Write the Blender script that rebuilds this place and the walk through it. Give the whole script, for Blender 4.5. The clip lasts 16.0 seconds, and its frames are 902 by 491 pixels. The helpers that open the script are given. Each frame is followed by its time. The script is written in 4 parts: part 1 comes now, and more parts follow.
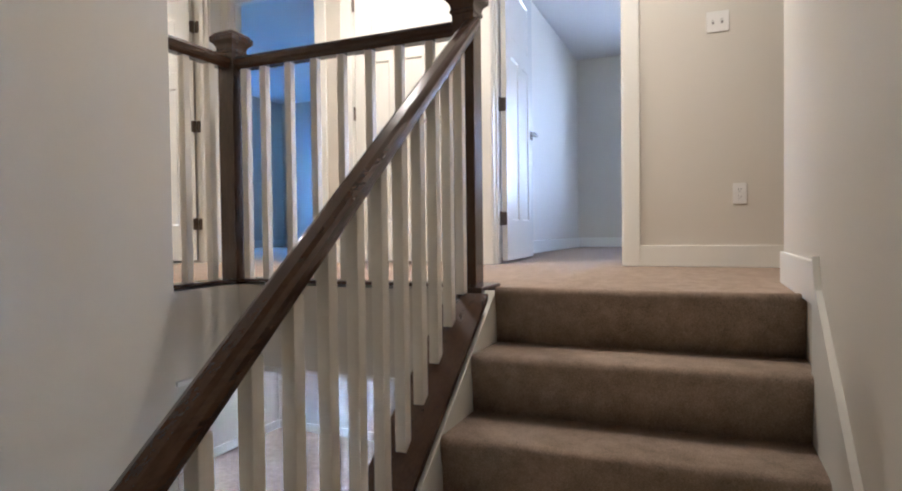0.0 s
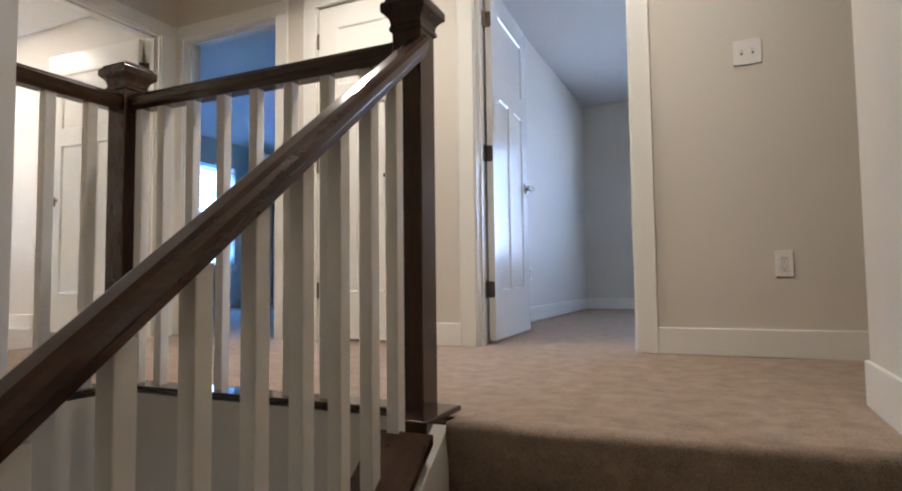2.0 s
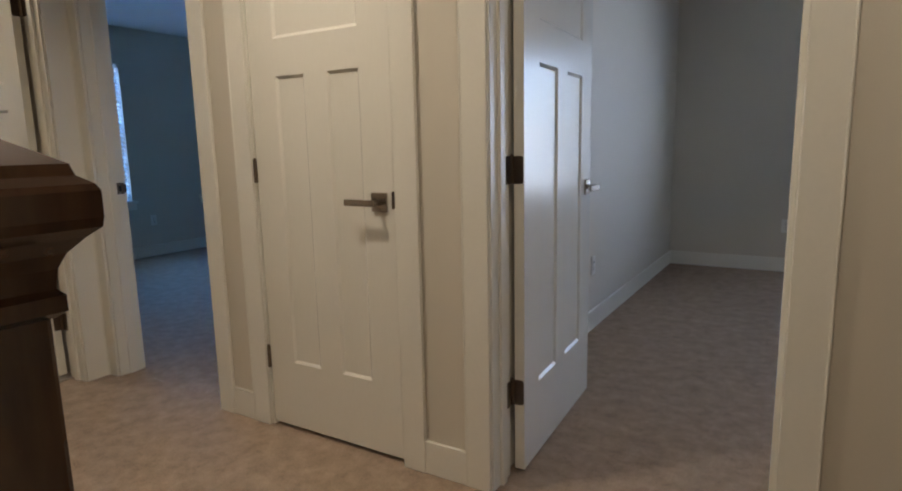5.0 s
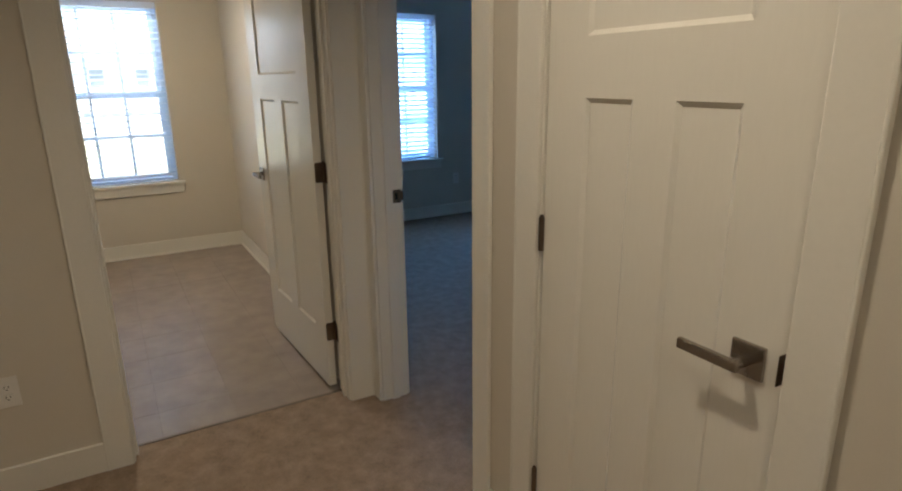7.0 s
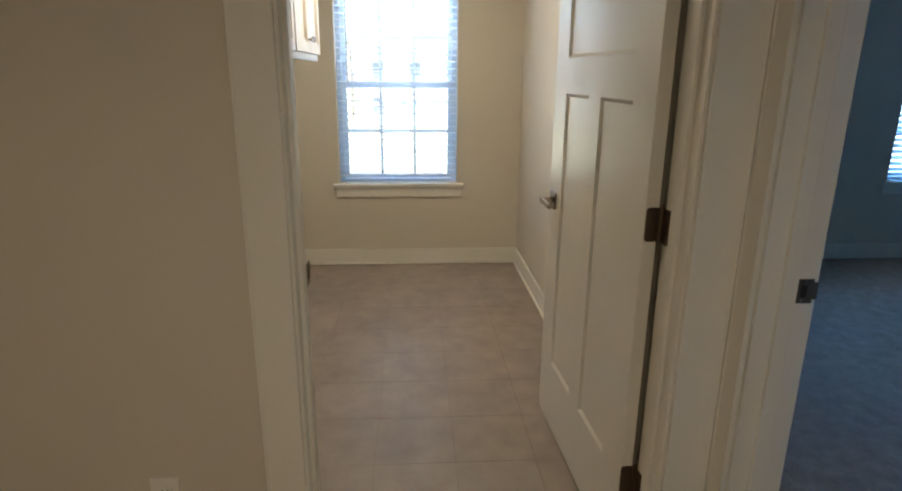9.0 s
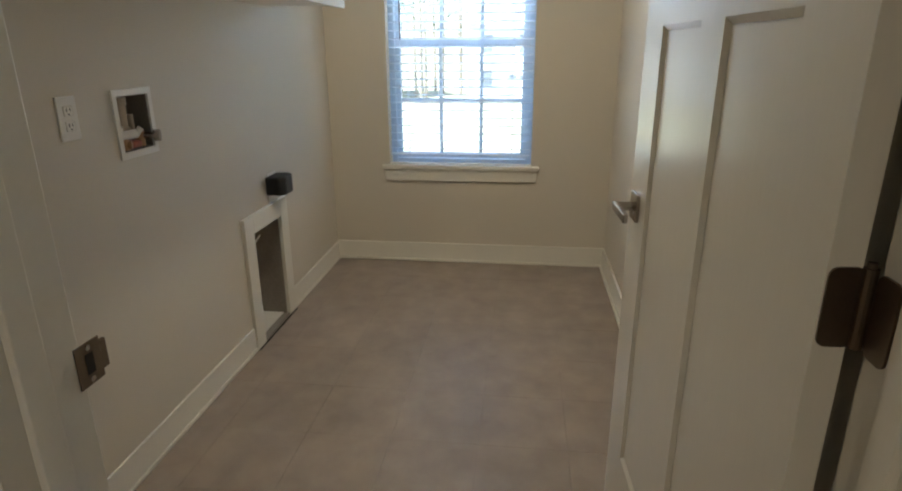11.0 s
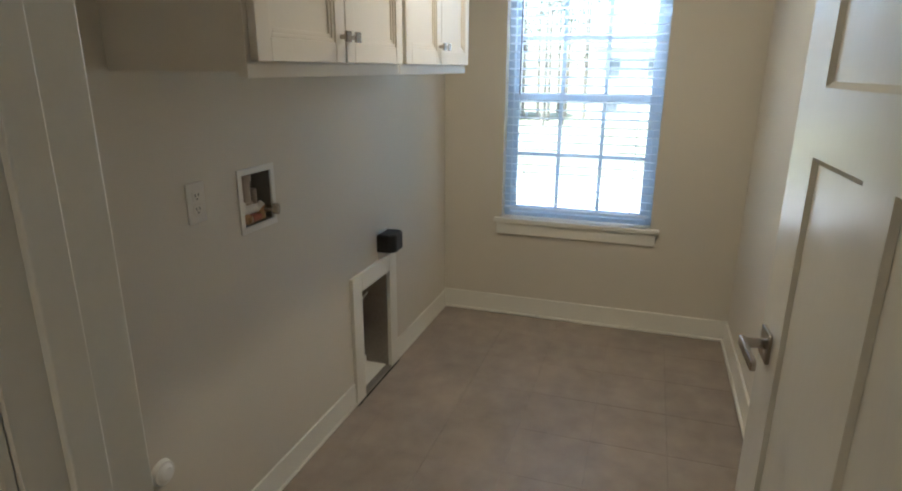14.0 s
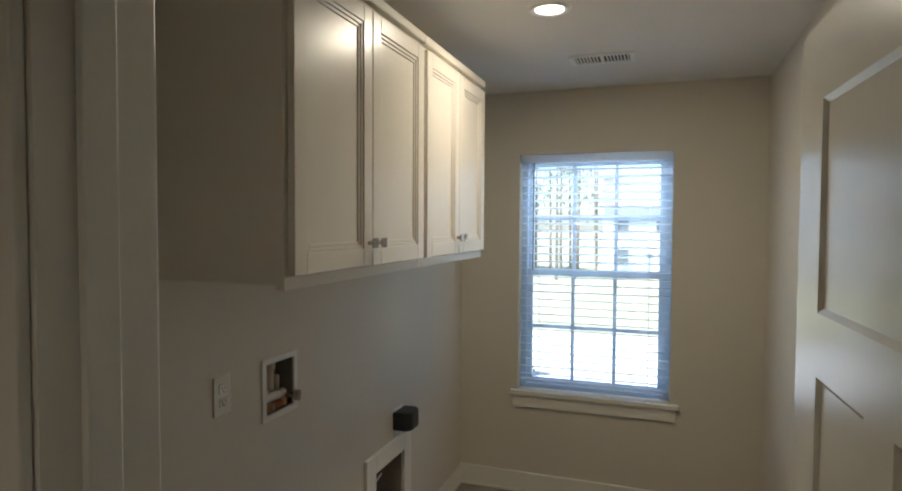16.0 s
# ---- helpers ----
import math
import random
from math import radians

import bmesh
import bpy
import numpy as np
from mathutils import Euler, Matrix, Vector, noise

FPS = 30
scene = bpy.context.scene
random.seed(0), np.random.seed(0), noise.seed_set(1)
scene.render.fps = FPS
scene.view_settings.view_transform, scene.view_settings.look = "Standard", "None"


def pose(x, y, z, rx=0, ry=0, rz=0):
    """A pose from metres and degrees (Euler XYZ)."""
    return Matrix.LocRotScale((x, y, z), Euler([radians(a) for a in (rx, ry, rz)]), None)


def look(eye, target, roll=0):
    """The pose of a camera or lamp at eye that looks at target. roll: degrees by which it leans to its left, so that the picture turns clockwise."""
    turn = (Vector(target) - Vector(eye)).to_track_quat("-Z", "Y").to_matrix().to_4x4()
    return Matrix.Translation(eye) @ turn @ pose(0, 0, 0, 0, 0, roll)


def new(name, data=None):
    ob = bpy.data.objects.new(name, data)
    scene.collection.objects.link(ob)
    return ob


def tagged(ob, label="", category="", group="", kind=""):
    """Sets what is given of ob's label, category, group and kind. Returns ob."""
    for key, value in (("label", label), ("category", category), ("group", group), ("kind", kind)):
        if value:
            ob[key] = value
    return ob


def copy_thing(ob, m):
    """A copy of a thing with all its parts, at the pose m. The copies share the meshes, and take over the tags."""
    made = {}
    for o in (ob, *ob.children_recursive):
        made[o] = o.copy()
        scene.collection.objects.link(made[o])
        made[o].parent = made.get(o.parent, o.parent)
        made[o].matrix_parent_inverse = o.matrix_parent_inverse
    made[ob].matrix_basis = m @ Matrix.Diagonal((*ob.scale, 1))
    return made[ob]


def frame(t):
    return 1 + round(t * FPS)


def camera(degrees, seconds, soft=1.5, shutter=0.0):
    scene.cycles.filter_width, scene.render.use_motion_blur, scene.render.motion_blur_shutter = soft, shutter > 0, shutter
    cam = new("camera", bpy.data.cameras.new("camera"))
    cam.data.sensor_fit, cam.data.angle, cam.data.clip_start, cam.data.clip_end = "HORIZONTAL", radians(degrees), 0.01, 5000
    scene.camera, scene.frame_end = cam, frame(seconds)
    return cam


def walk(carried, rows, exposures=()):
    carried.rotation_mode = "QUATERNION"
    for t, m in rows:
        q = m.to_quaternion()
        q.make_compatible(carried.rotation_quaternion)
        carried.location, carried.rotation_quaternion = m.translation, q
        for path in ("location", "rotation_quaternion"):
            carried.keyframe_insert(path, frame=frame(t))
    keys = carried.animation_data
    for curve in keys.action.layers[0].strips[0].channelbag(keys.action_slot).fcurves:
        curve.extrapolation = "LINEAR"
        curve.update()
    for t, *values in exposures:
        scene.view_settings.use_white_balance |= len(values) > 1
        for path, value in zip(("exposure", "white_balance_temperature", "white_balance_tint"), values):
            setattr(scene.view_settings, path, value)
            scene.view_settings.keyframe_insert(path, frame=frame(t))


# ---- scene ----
cam = camera(74.1, 16.0, soft=2.0)
EXPOSURES = [(0.0, 4.15, 5050, 15), (1.0, 3.70, 5200, 17), (1.5, 3.75, 5150, 14), (2.0, 3.60, 5150, 14), (2.6, 3.32, 5450, 13), (5.5, 2.55, 5900, 12), (6.5, 2.45, 6050, 14), (7.5, 2.25, 5900, 8), (8.5, 2.42, 6000, 9), (11.0, 2.15, 5700, 7), (12.5, 2.35, 5600, 7), (13.0, 2.22, 5600, 7), (14.0, 2.06, 5550, 6), (14.5, 1.92, 5560, 6), (15.0, 1.84, 5580, 6), (16.0, 1.55, 5600, 7)]
PATH = [
    (0, (3.651, -3.666, 0.212), (2.864, -1.827, 0.168), -0.7),
    (0.5, (3.664, -3.653, 0.206), (2.859, -1.824, 0.279), -0.7),
    (1, (3.665, -3.513, 0.159), (2.853, -1.689, 0.273), -0.8),
    (1.5, (3.593, -3.229, 0.199), (2.774, -1.408, 0.314), -0.8),
    (2, (3.569, -2.963, 0.352), (2.748, -1.143, 0.469), -0.7),
    (2.5, (3.55, -2.72, 0.468), (2.718, -0.903, 0.555), -0.8),
    (3, (3.523, -2.515, 0.605), (2.682, -0.701, 0.634), -0.7),
    (5.5, (3.115, -1.401, 1.238), (1.976, 0.193, 0.835), -1.2),
    (6, (2.992, -1.187, 1.332), (1.703, 0.272, 0.87), -1.0),
    (6.5, (2.848, -1.034, 1.443), (1.376, 0.217, 0.924), -1.0),
    (7, (2.551, -0.968, 1.459), (0.882, -0.009, 0.917), -0.7),
    (7.5, (2.22, -0.886, 1.449), (0.387, -0.305, 0.9), -0.3),
    (8, (1.948, -0.814, 1.445), (0.047, -0.543, 0.886), -0.1),
    (8.5, (1.686, -0.807, 1.437), (-0.227, -0.633, 0.879), 0.3),
    (11, (0.596, -0.494, 1.319), (-1.29, -0.724, 0.691), -0.3),
    (11.5, (0.485, -0.511, 1.288), (-1.356, -0.861, 0.592), -0.2),
    (12, (0.419, -0.507, 1.298), (-1.386, -0.962, 0.567), -0.1),
    (12.5, (0.423, -0.507, 1.364), (-1.356, -1.047, 0.629), 0.1),
    (13, (0.439, -0.511, 1.422), (-1.341, -1.072, 0.704), 0.2),
    (13.5, (0.449, -0.503, 1.471), (-1.347, -1.083, 0.807), 0.3),
    (14, (0.463, -0.498, 1.513), (-1.359, -1.095, 0.943), 0.3),
    (14.5, (0.48, -0.495, 1.553), (-1.367, -1.112, 1.098), 0.3),
    (15, (0.5, -0.491, 1.586), (-1.366, -1.125, 1.247), 0.3),
    (15.5, (0.519, -0.484, 1.621), (-1.36, -1.137, 1.41), 0.3),
    (16, (0.522, -0.489, 1.648), (-1.36, -1.16, 1.574), 0.3),
]
walk(cam, [(t, look(eye, target, roll)) for t, eye, target, roll in PATH], EXPOSURES)

# ---------------------------------------------------------------- world, sun, lamps
world = bpy.data.worlds.new("sky")
scene.world = world
world.use_nodes = True
wn = world.node_tree
sky = wn.nodes.new("ShaderNodeTexSky")
sky.sky_type, sky.sun_disc = "NISHITA", False
sky.sun_elevation, sky.sun_rotation = radians(56), radians(157)
wn.links.new(sky.outputs["Color"], wn.nodes["Background"].inputs["Color"])
wn.nodes["Background"].inputs["Strength"].default_value = 0.15

sun_data = bpy.data.lights.new("sun", "SUN")
sun_data.energy, sun_data.angle, sun_data.color = 5.0, radians(0.5), (1.0, 0.95, 0.86)
sun = new("sun", sun_data)
sun.matrix_world = look((0.40 * 20, -0.92 * 20, 30), (0, 0, 0))


def ceiling_lamp_or_fill(x, y, z, watts, colour, size=0.10, spread=180):
    d = bpy.data.lights.new("lamp_or_fill_light", "AREA")
    d.shape, d.size, d.energy, d.color, d.spread = "DISK", size, watts, colour, radians(spread)
    ob = new("lamp_or_fill_light", d)
    ob.location = (x, y, z)
    return ob


WARM = (1.0, 0.80, 0.55)
ceiling_lamp_or_fill(-1.70, -0.90, 2.425, 2.9, WARM)
ceiling_lamp_or_fill(1.70, -0.68, 2.425, 1.6, WARM, spread=140)
# two unseen lamps added as fill, to brighten the landing and the stairs
ceiling_lamp_or_fill(3.15, -1.00, 2.425, 1.75, WARM)
ceiling_lamp_or_fill(2.45, -5.20, 2.425, 0.42, WARM)


def window_light(x, y0, y1, z0, z1, face, watts, colour):
    """An area lamp standing in for the sky's light at a window."""
    d = bpy.data.lights.new("window_light", "AREA")
    d.shape, d.size, d.size_y, d.energy, d.color = "RECTANGLE", z1 - z0, y1 - y0, watts, colour
    ob = new("window_light", d)
    ob.matrix_world = pose(x, (y0 + y1) / 2, (z0 + z1) / 2, 0, -90 * face, 0)
    return ob


BLUE_SKY = (0.14, 0.44, 1.0)
window_light(-3.21, 1.23, 2.10, 0.63, 2.06, 1, 5.0, BLUE_SKY)
window_light(-3.21, 2.97, 3.84, 0.63, 2.06, 1, 5.0, BLUE_SKY)
bedroom_sky = window_light(0, 3.40, 5.22, 0.632, 2.065, 1, 7.5, (0.68, 0.77, 1.0))
bedroom_sky.matrix_world = pose(4.31, 4.38, 1.35, -90, 0, 0) @ pose(0, 0, 0, 0, 0, 90)
window_light(-2.43, 1.3, 2.4, -1.5, -0.75, 1, 24.0, (0.85, 0.90, 1.0))
# unseen lamp added outside above the laundry window, brightens slats, frame and room
laundry_fill = window_light(0, -1.30, -0.465, 0, 0.5, 1, 5.5, (0.80, 0.90, 1.0))
laundry_fill.matrix_world = pose(-3.46, -0.8825, 2.34, 0, -50, 0)

# ---------------------------------------------------------------- materials


def material(name, base, rough=0.5, metal=0.0, var=0.06, scale=3.0, fine=60.0, bump=0.1, dist=0.002, stretch=None, coat=0.0, tint=None, piece=0.0, coords="Object", detail=4, grit=0.5):
    """Principled surface with coarse and fine variation of colour, and relief."""
    m = bpy.data.materials.new(name)
    m.use_nodes = True
    nt = m.node_tree
    L = nt.links.new
    b = nt.nodes["Principled BSDF"]
    b.inputs["Metallic"].default_value = metal
    b.inputs["Coat Weight"].default_value = coat
    tc = nt.nodes.new("ShaderNodeTexCoord")
    mp = nt.nodes.new("ShaderNodeMapping")
    if stretch:
        mp.inputs["Scale"].default_value = stretch
    geo = nt.nodes.new("ShaderNodeNewGeometry")
    L(geo.outputs["Position"] if coords == "World" else tc.outputs["Object"], mp.inputs["Vector"])
    n1 = nt.nodes.new("ShaderNodeTexNoise")
    n1.inputs["Scale"].default_value, n1.inputs["Detail"].default_value = scale, detail
    n1.inputs["Roughness"].default_value = grit
    n2 = nt.nodes.new("ShaderNodeTexNoise")
    n2.inputs["Scale"].default_value, n2.inputs["Detail"].default_value = fine, 3
    L(mp.outputs[0], n1.inputs["Vector"])
    L(mp.outputs[0], n2.inputs["Vector"])
    mix = nt.nodes.new("ShaderNodeMath")
    mix.operation = "MULTIPLY_ADD"
    mix.inputs[1].default_value = 0.5
    L(n2.outputs["Fac"], mix.inputs[0])
    half = nt.nodes.new("ShaderNodeMath")
    half.operation = "MULTIPLY"
    half.inputs[1].default_value = 0.5
    L(n1.outputs["Fac"], half.inputs[0])
    L(half.outputs[0], mix.inputs[2])
    last = mix.outputs[0]
    if piece:
        oi = nt.nodes.new("ShaderNodeObjectInfo")
        pm = nt.nodes.new("ShaderNodeMath")
        pm.operation = "MULTIPLY_ADD"
        pm.inputs[1].default_value = piece
        L(oi.outputs["Random"], pm.inputs[0])
        L(last, pm.inputs[2])
        last = pm.outputs[0]
    ramp = nt.nodes.new("ShaderNodeValToRGB")
    c2 = tint or base
    ramp.color_ramp.elements[0].position, ramp.color_ramp.elements[1].position = 0.3, 0.7
    ramp.color_ramp.elements[0].color = (*[c * (1 - var) for c in c2], 1)
    ramp.color_ramp.elements[1].color = (*[min(1, c * (1 + var)) for c in base], 1)
    L(last, ramp.inputs[0])
    L(ramp.outputs[0], b.inputs["Base Color"])
    rr = nt.nodes.new("ShaderNodeMapRange")
    rr.inputs["To Min"].default_value, rr.inputs["To Max"].default_value = max(0.02, rough - 0.06), min(1, rough + 0.06)
    L(n1.outputs["Fac"], rr.inputs["Value"])
    L(rr.outputs[0], b.inputs["Roughness"])
    bp = nt.nodes.new("ShaderNodeBump")
    bp.inputs["Strength"].default_value, bp.inputs["Distance"].default_value = bump, dist
    L(mix.outputs[0], bp.inputs["Height"])
    L(bp.outputs[0], b.inputs["Normal"])
    return m


def glow(name, colour, strength):
    m = bpy.data.materials.new(name)
    m.use_nodes = True
    b = m.node_tree.nodes["Principled BSDF"]
    b.inputs["Base Color"].default_value = (*colour, 1)
    b.inputs["Emission Color"].default_value = (*colour, 1)
    b.inputs["Emission Strength"].default_value = strength
    return m


def glass(name):
    m = bpy.data.materials.new(name)
    m.use_nodes = True
    b = m.node_tree.nodes["Principled BSDF"]
    b.inputs["Transmission Weight"].default_value = 1.0
    b.inputs["Roughness"].default_value = 0.0
    b.inputs["IOR"].default_value = 1.05
    return m


M_WALL = material("wall_paint", (0.67, 0.625, 0.535), 0.6, var=0.025, scale=1.2, fine=220, bump=0.12, dist=0.001, coords="World")
M_CEIL = material("ceiling_paint", (0.76, 0.74, 0.70), 0.85, var=0.02, scale=1.0, fine=160, bump=0.15, dist=0.001, coords="World")
M_TRIM = material("trim_paint", (0.81, 0.79, 0.715), 0.33, var=0.02, scale=2.0, fine=90, bump=0.04, dist=0.0008)
M_DOOR = material("door_paint", (0.81, 0.79, 0.715), 0.22, var=0.02, scale=1.5, fine=120, bump=0.06, dist=0.0008, stretch=(1, 1, 0.15))
M_CARPET = material("carpet_pile", (0.39, 0.295, 0.215), 0.95, var=0.42, scale=13.0, detail=10, grit=0.72, fine=260, bump=0.9, dist=0.006, tint=(0.265, 0.20, 0.145), coords="World")
M_WOOD = material("dark_stained_wood", (0.062, 0.029, 0.014), 0.20, var=0.16, scale=4, fine=18, bump=0.03, dist=0.0008, stretch=(6, 1, 6), tint=(0.042, 0.019, 0.010), coat=0.3)
M_WOODX = material("dark_stained_wood_across", (0.062, 0.029, 0.014), 0.20, var=0.16, scale=4, fine=18, bump=0.03, dist=0.0008, stretch=(1, 6, 6), tint=(0.042, 0.019, 0.010), coat=0.3)
M_WOODZ = material("dark_stained_wood_upright", (0.062, 0.029, 0.014), 0.20, var=0.16, scale=4, fine=18, bump=0.03, dist=0.0008, stretch=(6, 6, 1), tint=(0.042, 0.019, 0.010), coat=0.3)
M_BAL = material("baluster_paint", (0.79, 0.75, 0.66), 0.38, var=0.04, scale=3, fine=90, bump=0.05, dist=0.0006)
M_NICKEL = material("satin_nickel", (0.40, 0.36, 0.32), 0.26, metal=1.0, var=0.05, scale=20, fine=300, bump=0.03, dist=0.0003)
M_HINGE = material("hinge_metal", (0.19, 0.15, 0.115), 0.36, metal=1.0, var=0.1, scale=20, fine=300, bump=0.03, dist=0.0003)
M_TILE = material("grey_brown_tile", (0.37, 0.31, 0.255), 0.40, var=0.09, scale=2.6, fine=9, bump=0.05, dist=0.001, tint=(0.285, 0.24, 0.20), piece=0.05, coords="World")
M_GROUT = material("dark_grout", (0.24, 0.205, 0.17), 0.9, var=0.1, scale=8, fine=200, bump=0.3)
M_CAB = material("cabinet_paint", (0.80, 0.75, 0.66), 0.32, var=0.015, scale=2, fine=90, bump=0.03, dist=0.0006)
M_PLATE = material("switch_plate_plastic", (0.82, 0.80, 0.75), 0.35, var=0.01, scale=5, fine=100, bump=0.01)
M_DARK = material("dark_slot", (0.02, 0.02, 0.02), 0.7, var=0.1)
M_BLACK = material("black_plastic", (0.012, 0.012, 0.014), 0.45, var=0.2, scale=20, fine=200, bump=0.05)
M_VINYL = material("window_vinyl", (0.78, 0.80, 0.82), 0.35, var=0.02, scale=3, fine=80, bump=0.02)
M_SLAT = material("blind_slat", (0.88, 0.89, 0.90), 0.4, var=0.02, scale=3, fine=80, bump=0.03)


def let_through(m, amount, colour):
    """Mixes translucency of the given colour into a material."""
    nt = m.node_tree
    tr = nt.nodes.new("ShaderNodeBsdfTranslucent")
    tr.inputs["Color"].default_value = (*colour, 1)
    mx = nt.nodes.new("ShaderNodeMixShader")
    mx.inputs[0].default_value = amount
    nt.links.new(nt.nodes["Principled BSDF"].outputs[0], mx.inputs[1])
    nt.links.new(tr.outputs[0], mx.inputs[2])
    nt.links.new(mx.outputs[0], nt.nodes["Material Output"].inputs["Surface"])


let_through(M_SLAT, 0.50, (0.86, 0.93, 1.0))
# solid frames: bluish translucency stands in for the bloom of the daylight behind
let_through(M_VINYL, 0.32, (0.70, 0.85, 1.0))
M_GLASS = glass("window_glass")
M_PVC = material("pvc_pipe", (0.52, 0.45, 0.36), 0.4, var=0.06, scale=10, fine=90, bump=0.03)
M_BRASS = material("valve_brass", (0.55, 0.35, 0.20), 0.35, metal=0.9, var=0.1, scale=20, fine=200, bump=0.05)
M_RED = material("red_valve_plastic", (0.42, 0.13, 0.08), 0.4, var=0.08, scale=20, fine=200)
M_BOXIN = material("recess_grey", (0.17, 0.15, 0.13), 0.7, var=0.15, scale=12, fine=120, bump=0.1)
M_METAL = material("galvanised_sheet", (0.30, 0.27, 0.235), 0.40, metal=0.25, var=0.15, scale=9, fine=80, bump=0.08)
M_LAMP = glow("lamp_lens", (1.0, 0.88, 0.70), 2.0)

# ---------------------------------------------------------------- mesh helpers


def box(bm, x0, x1, y0, y1, z0, z1, bevel=0.0, mi=0):
    r = bmesh.ops.create_cube(bm, size=1.0)
    vs = r["verts"]
    bmesh.ops.scale(bm, vec=(abs(x1 - x0), abs(y1 - y0), abs(z1 - z0)), verts=vs)
    bmesh.ops.translate(bm, vec=((x0 + x1) / 2, (y0 + y1) / 2, (z0 + z1) / 2), verts=vs)
    faces = {f for v in vs for f in v.link_faces}
    if bevel:
        es = list({e for v in vs for e in v.link_edges})
        out = bmesh.ops.bevel(bm, geom=es, offset=bevel, segments=2, profile=0.5, affect="EDGES")
        faces = set(out["faces"]) | {f for f in faces if f.is_valid}
    for f in faces:
        f.material_index = mi


def cyl(bm, p, q, r, n=16, r2=None):
    p, q = Vector(p), Vector(q)
    d = q - p
    m = Matrix.Translation((p + q) / 2) @ d.to_track_quat("Z", "Y").to_matrix().to_4x4()
    bmesh.ops.create_cone(bm, cap_ends=True, segments=n, radius1=r, radius2=r if r2 is None else r2, depth=d.length, matrix=m)


def prism(bm, pts, axis, a, b):
    """Extrudes a polygon given in the plane across the axis from a to b."""
    def at(u, v, w):
        return {"x": (w, u, v), "y": (u, w, v), "z": (u, v, w)}[axis]
    lo = [bm.verts.new(at(u, v, a)) for u, v in pts]
    hi = [bm.verts.new(at(u, v, b)) for u, v in pts]
    bm.faces.new(lo)
    bm.faces.new(list(reversed(hi)))
    n = len(pts)
    for i in range(n):
        bm.faces.new((lo[i], hi[i], hi[(i + 1) % n], lo[(i + 1) % n]))
    bmesh.ops.recalc_face_normals(bm, faces=bm.faces)


def mesh(name, bm, mats, smooth=False, parent=None):
    me = bpy.data.meshes.new(name)
    bm.to_mesh(me)
    bm.free()
    for m in mats if isinstance(mats, (list, tuple)) else [mats]:
        me.materials.append(m)
    if smooth:
        for p in me.polygons:
            p.use_smooth = True
    ob = new(name, me)
    if parent:
        ob.parent = parent
    return ob


def boxes(name, items, mat, bevel=0.0, parent=None):
    bm = bmesh.new()
    for it in items:
        box(bm, *it, bevel=bevel)
    return mesh(name, bm, mat, parent=parent)


def structure(ob, label, category):
    return tagged(ob, label, category, kind="structure")


def wall(name, axis, c0, c1, a0, a1, z0, z1, holes=(), mat=None, label="painted drywall wall in warm off-white"):
    """A wall that is thick from c0 to c1 and runs along the axis from a0 to a1, with holes (a, b, low, high)."""
    bm = bmesh.new()

    def put(u0, u1, w0, w1):
        if u1 - u0 > 1e-4 and w1 - w0 > 1e-4:
            if axis == "x":
                box(bm, u0, u1, c0, c1, w0, w1)
            else:
                box(bm, c0, c1, u0, u1, w0, w1)
    at = a0
    for u, v, lo, hi in sorted(holes):
        put(at, u, z0, z1)
        put(u, v, z0, lo)
        put(u, v, hi, z1)
        at = v
    put(at, a1, z0, z1)
    return structure(mesh(name, bm, mat or M_WALL), label, "wall")


H = 2.44
LOW = -2.70
J = 0.018          # jamb thickness
HEAD = 2.045       # clear height of doorways

# ---------------------------------------------------------------- large structure
# doorways: clear openings
BLUE = (0.22, 1.02)
CLO = (1.349, 2.025)
BED = (2.388, 3.193)
LAU = (-1.035, -0.136)
SX0, SX1 = 2.95, 3.93       # stair between its stringer and the wall
NOSE, RUN, RISE = -1.70, 0.245, 0.185


def hole(o):
    return (o[0] - J, o[1] + J, 0.0, HEAD + J)


wall("wall_north", "x", 0.0, 0.12, 0.13, 5.60, 0, H, [hole(BLUE), hole(CLO), hole(BED)])
wall("wall_laundry_door", "y", 0.0, 0.13, -2.03, 0.12, 0, H, [hole(LAU)])
wall("wall_hall_south", "x", -2.03, -1.91, 0.13, 1.57, 0, H)
wall("wall_stair_left", "y", 1.57, 1.69, -6.6, -1.91, LOW, H)
wall("wall_stair_right", "y", SX1, 4.05, -6.6, -1.0, LOW, H)
wall("wall_hall_end_south", "x", -1.12, -1.0, 4.05, 6.5, 0, H)
wall("wall_hall_end_east", "y", 6.5, 6.62, -1.12, 0.12, 0, H)
wall("wall_stair_back", "x", -6.72, -6.6, 1.57, 4.15, LOW, H)
# laundry room
WIN = (-1.32, -0.445, 0.632, 2.065)
BWA = (1.23, 2.10, 0.632, 2.065)
BWB = (2.97, 3.84, 0.632, 2.065)
wall("wall_west", "y", -3.20, -3.05, -1.83, 4.80, 0, H, [WIN, BWA, BWB])
# the south wall of the laundry is pierced by the water box and the vent opening
bm = bmesh.new()
for x0, x1, z0, z1 in ((-0.0, -1.073, 0, H), (-1.073, -1.224, 0, 1.022), (-1.073, -1.224, 1.188, H), (-1.224, -1.83, 0, H), (-1.83, -2.135, 0.535, H), (-2.135, -3.05, 0, H)):
    box(bm, x1, x0, -1.83, -1.69, z0, z1)
structure(mesh("wall_laundry_south", bm, M_WALL), "painted drywall wall with cut-outs for laundry hookups", "wall")
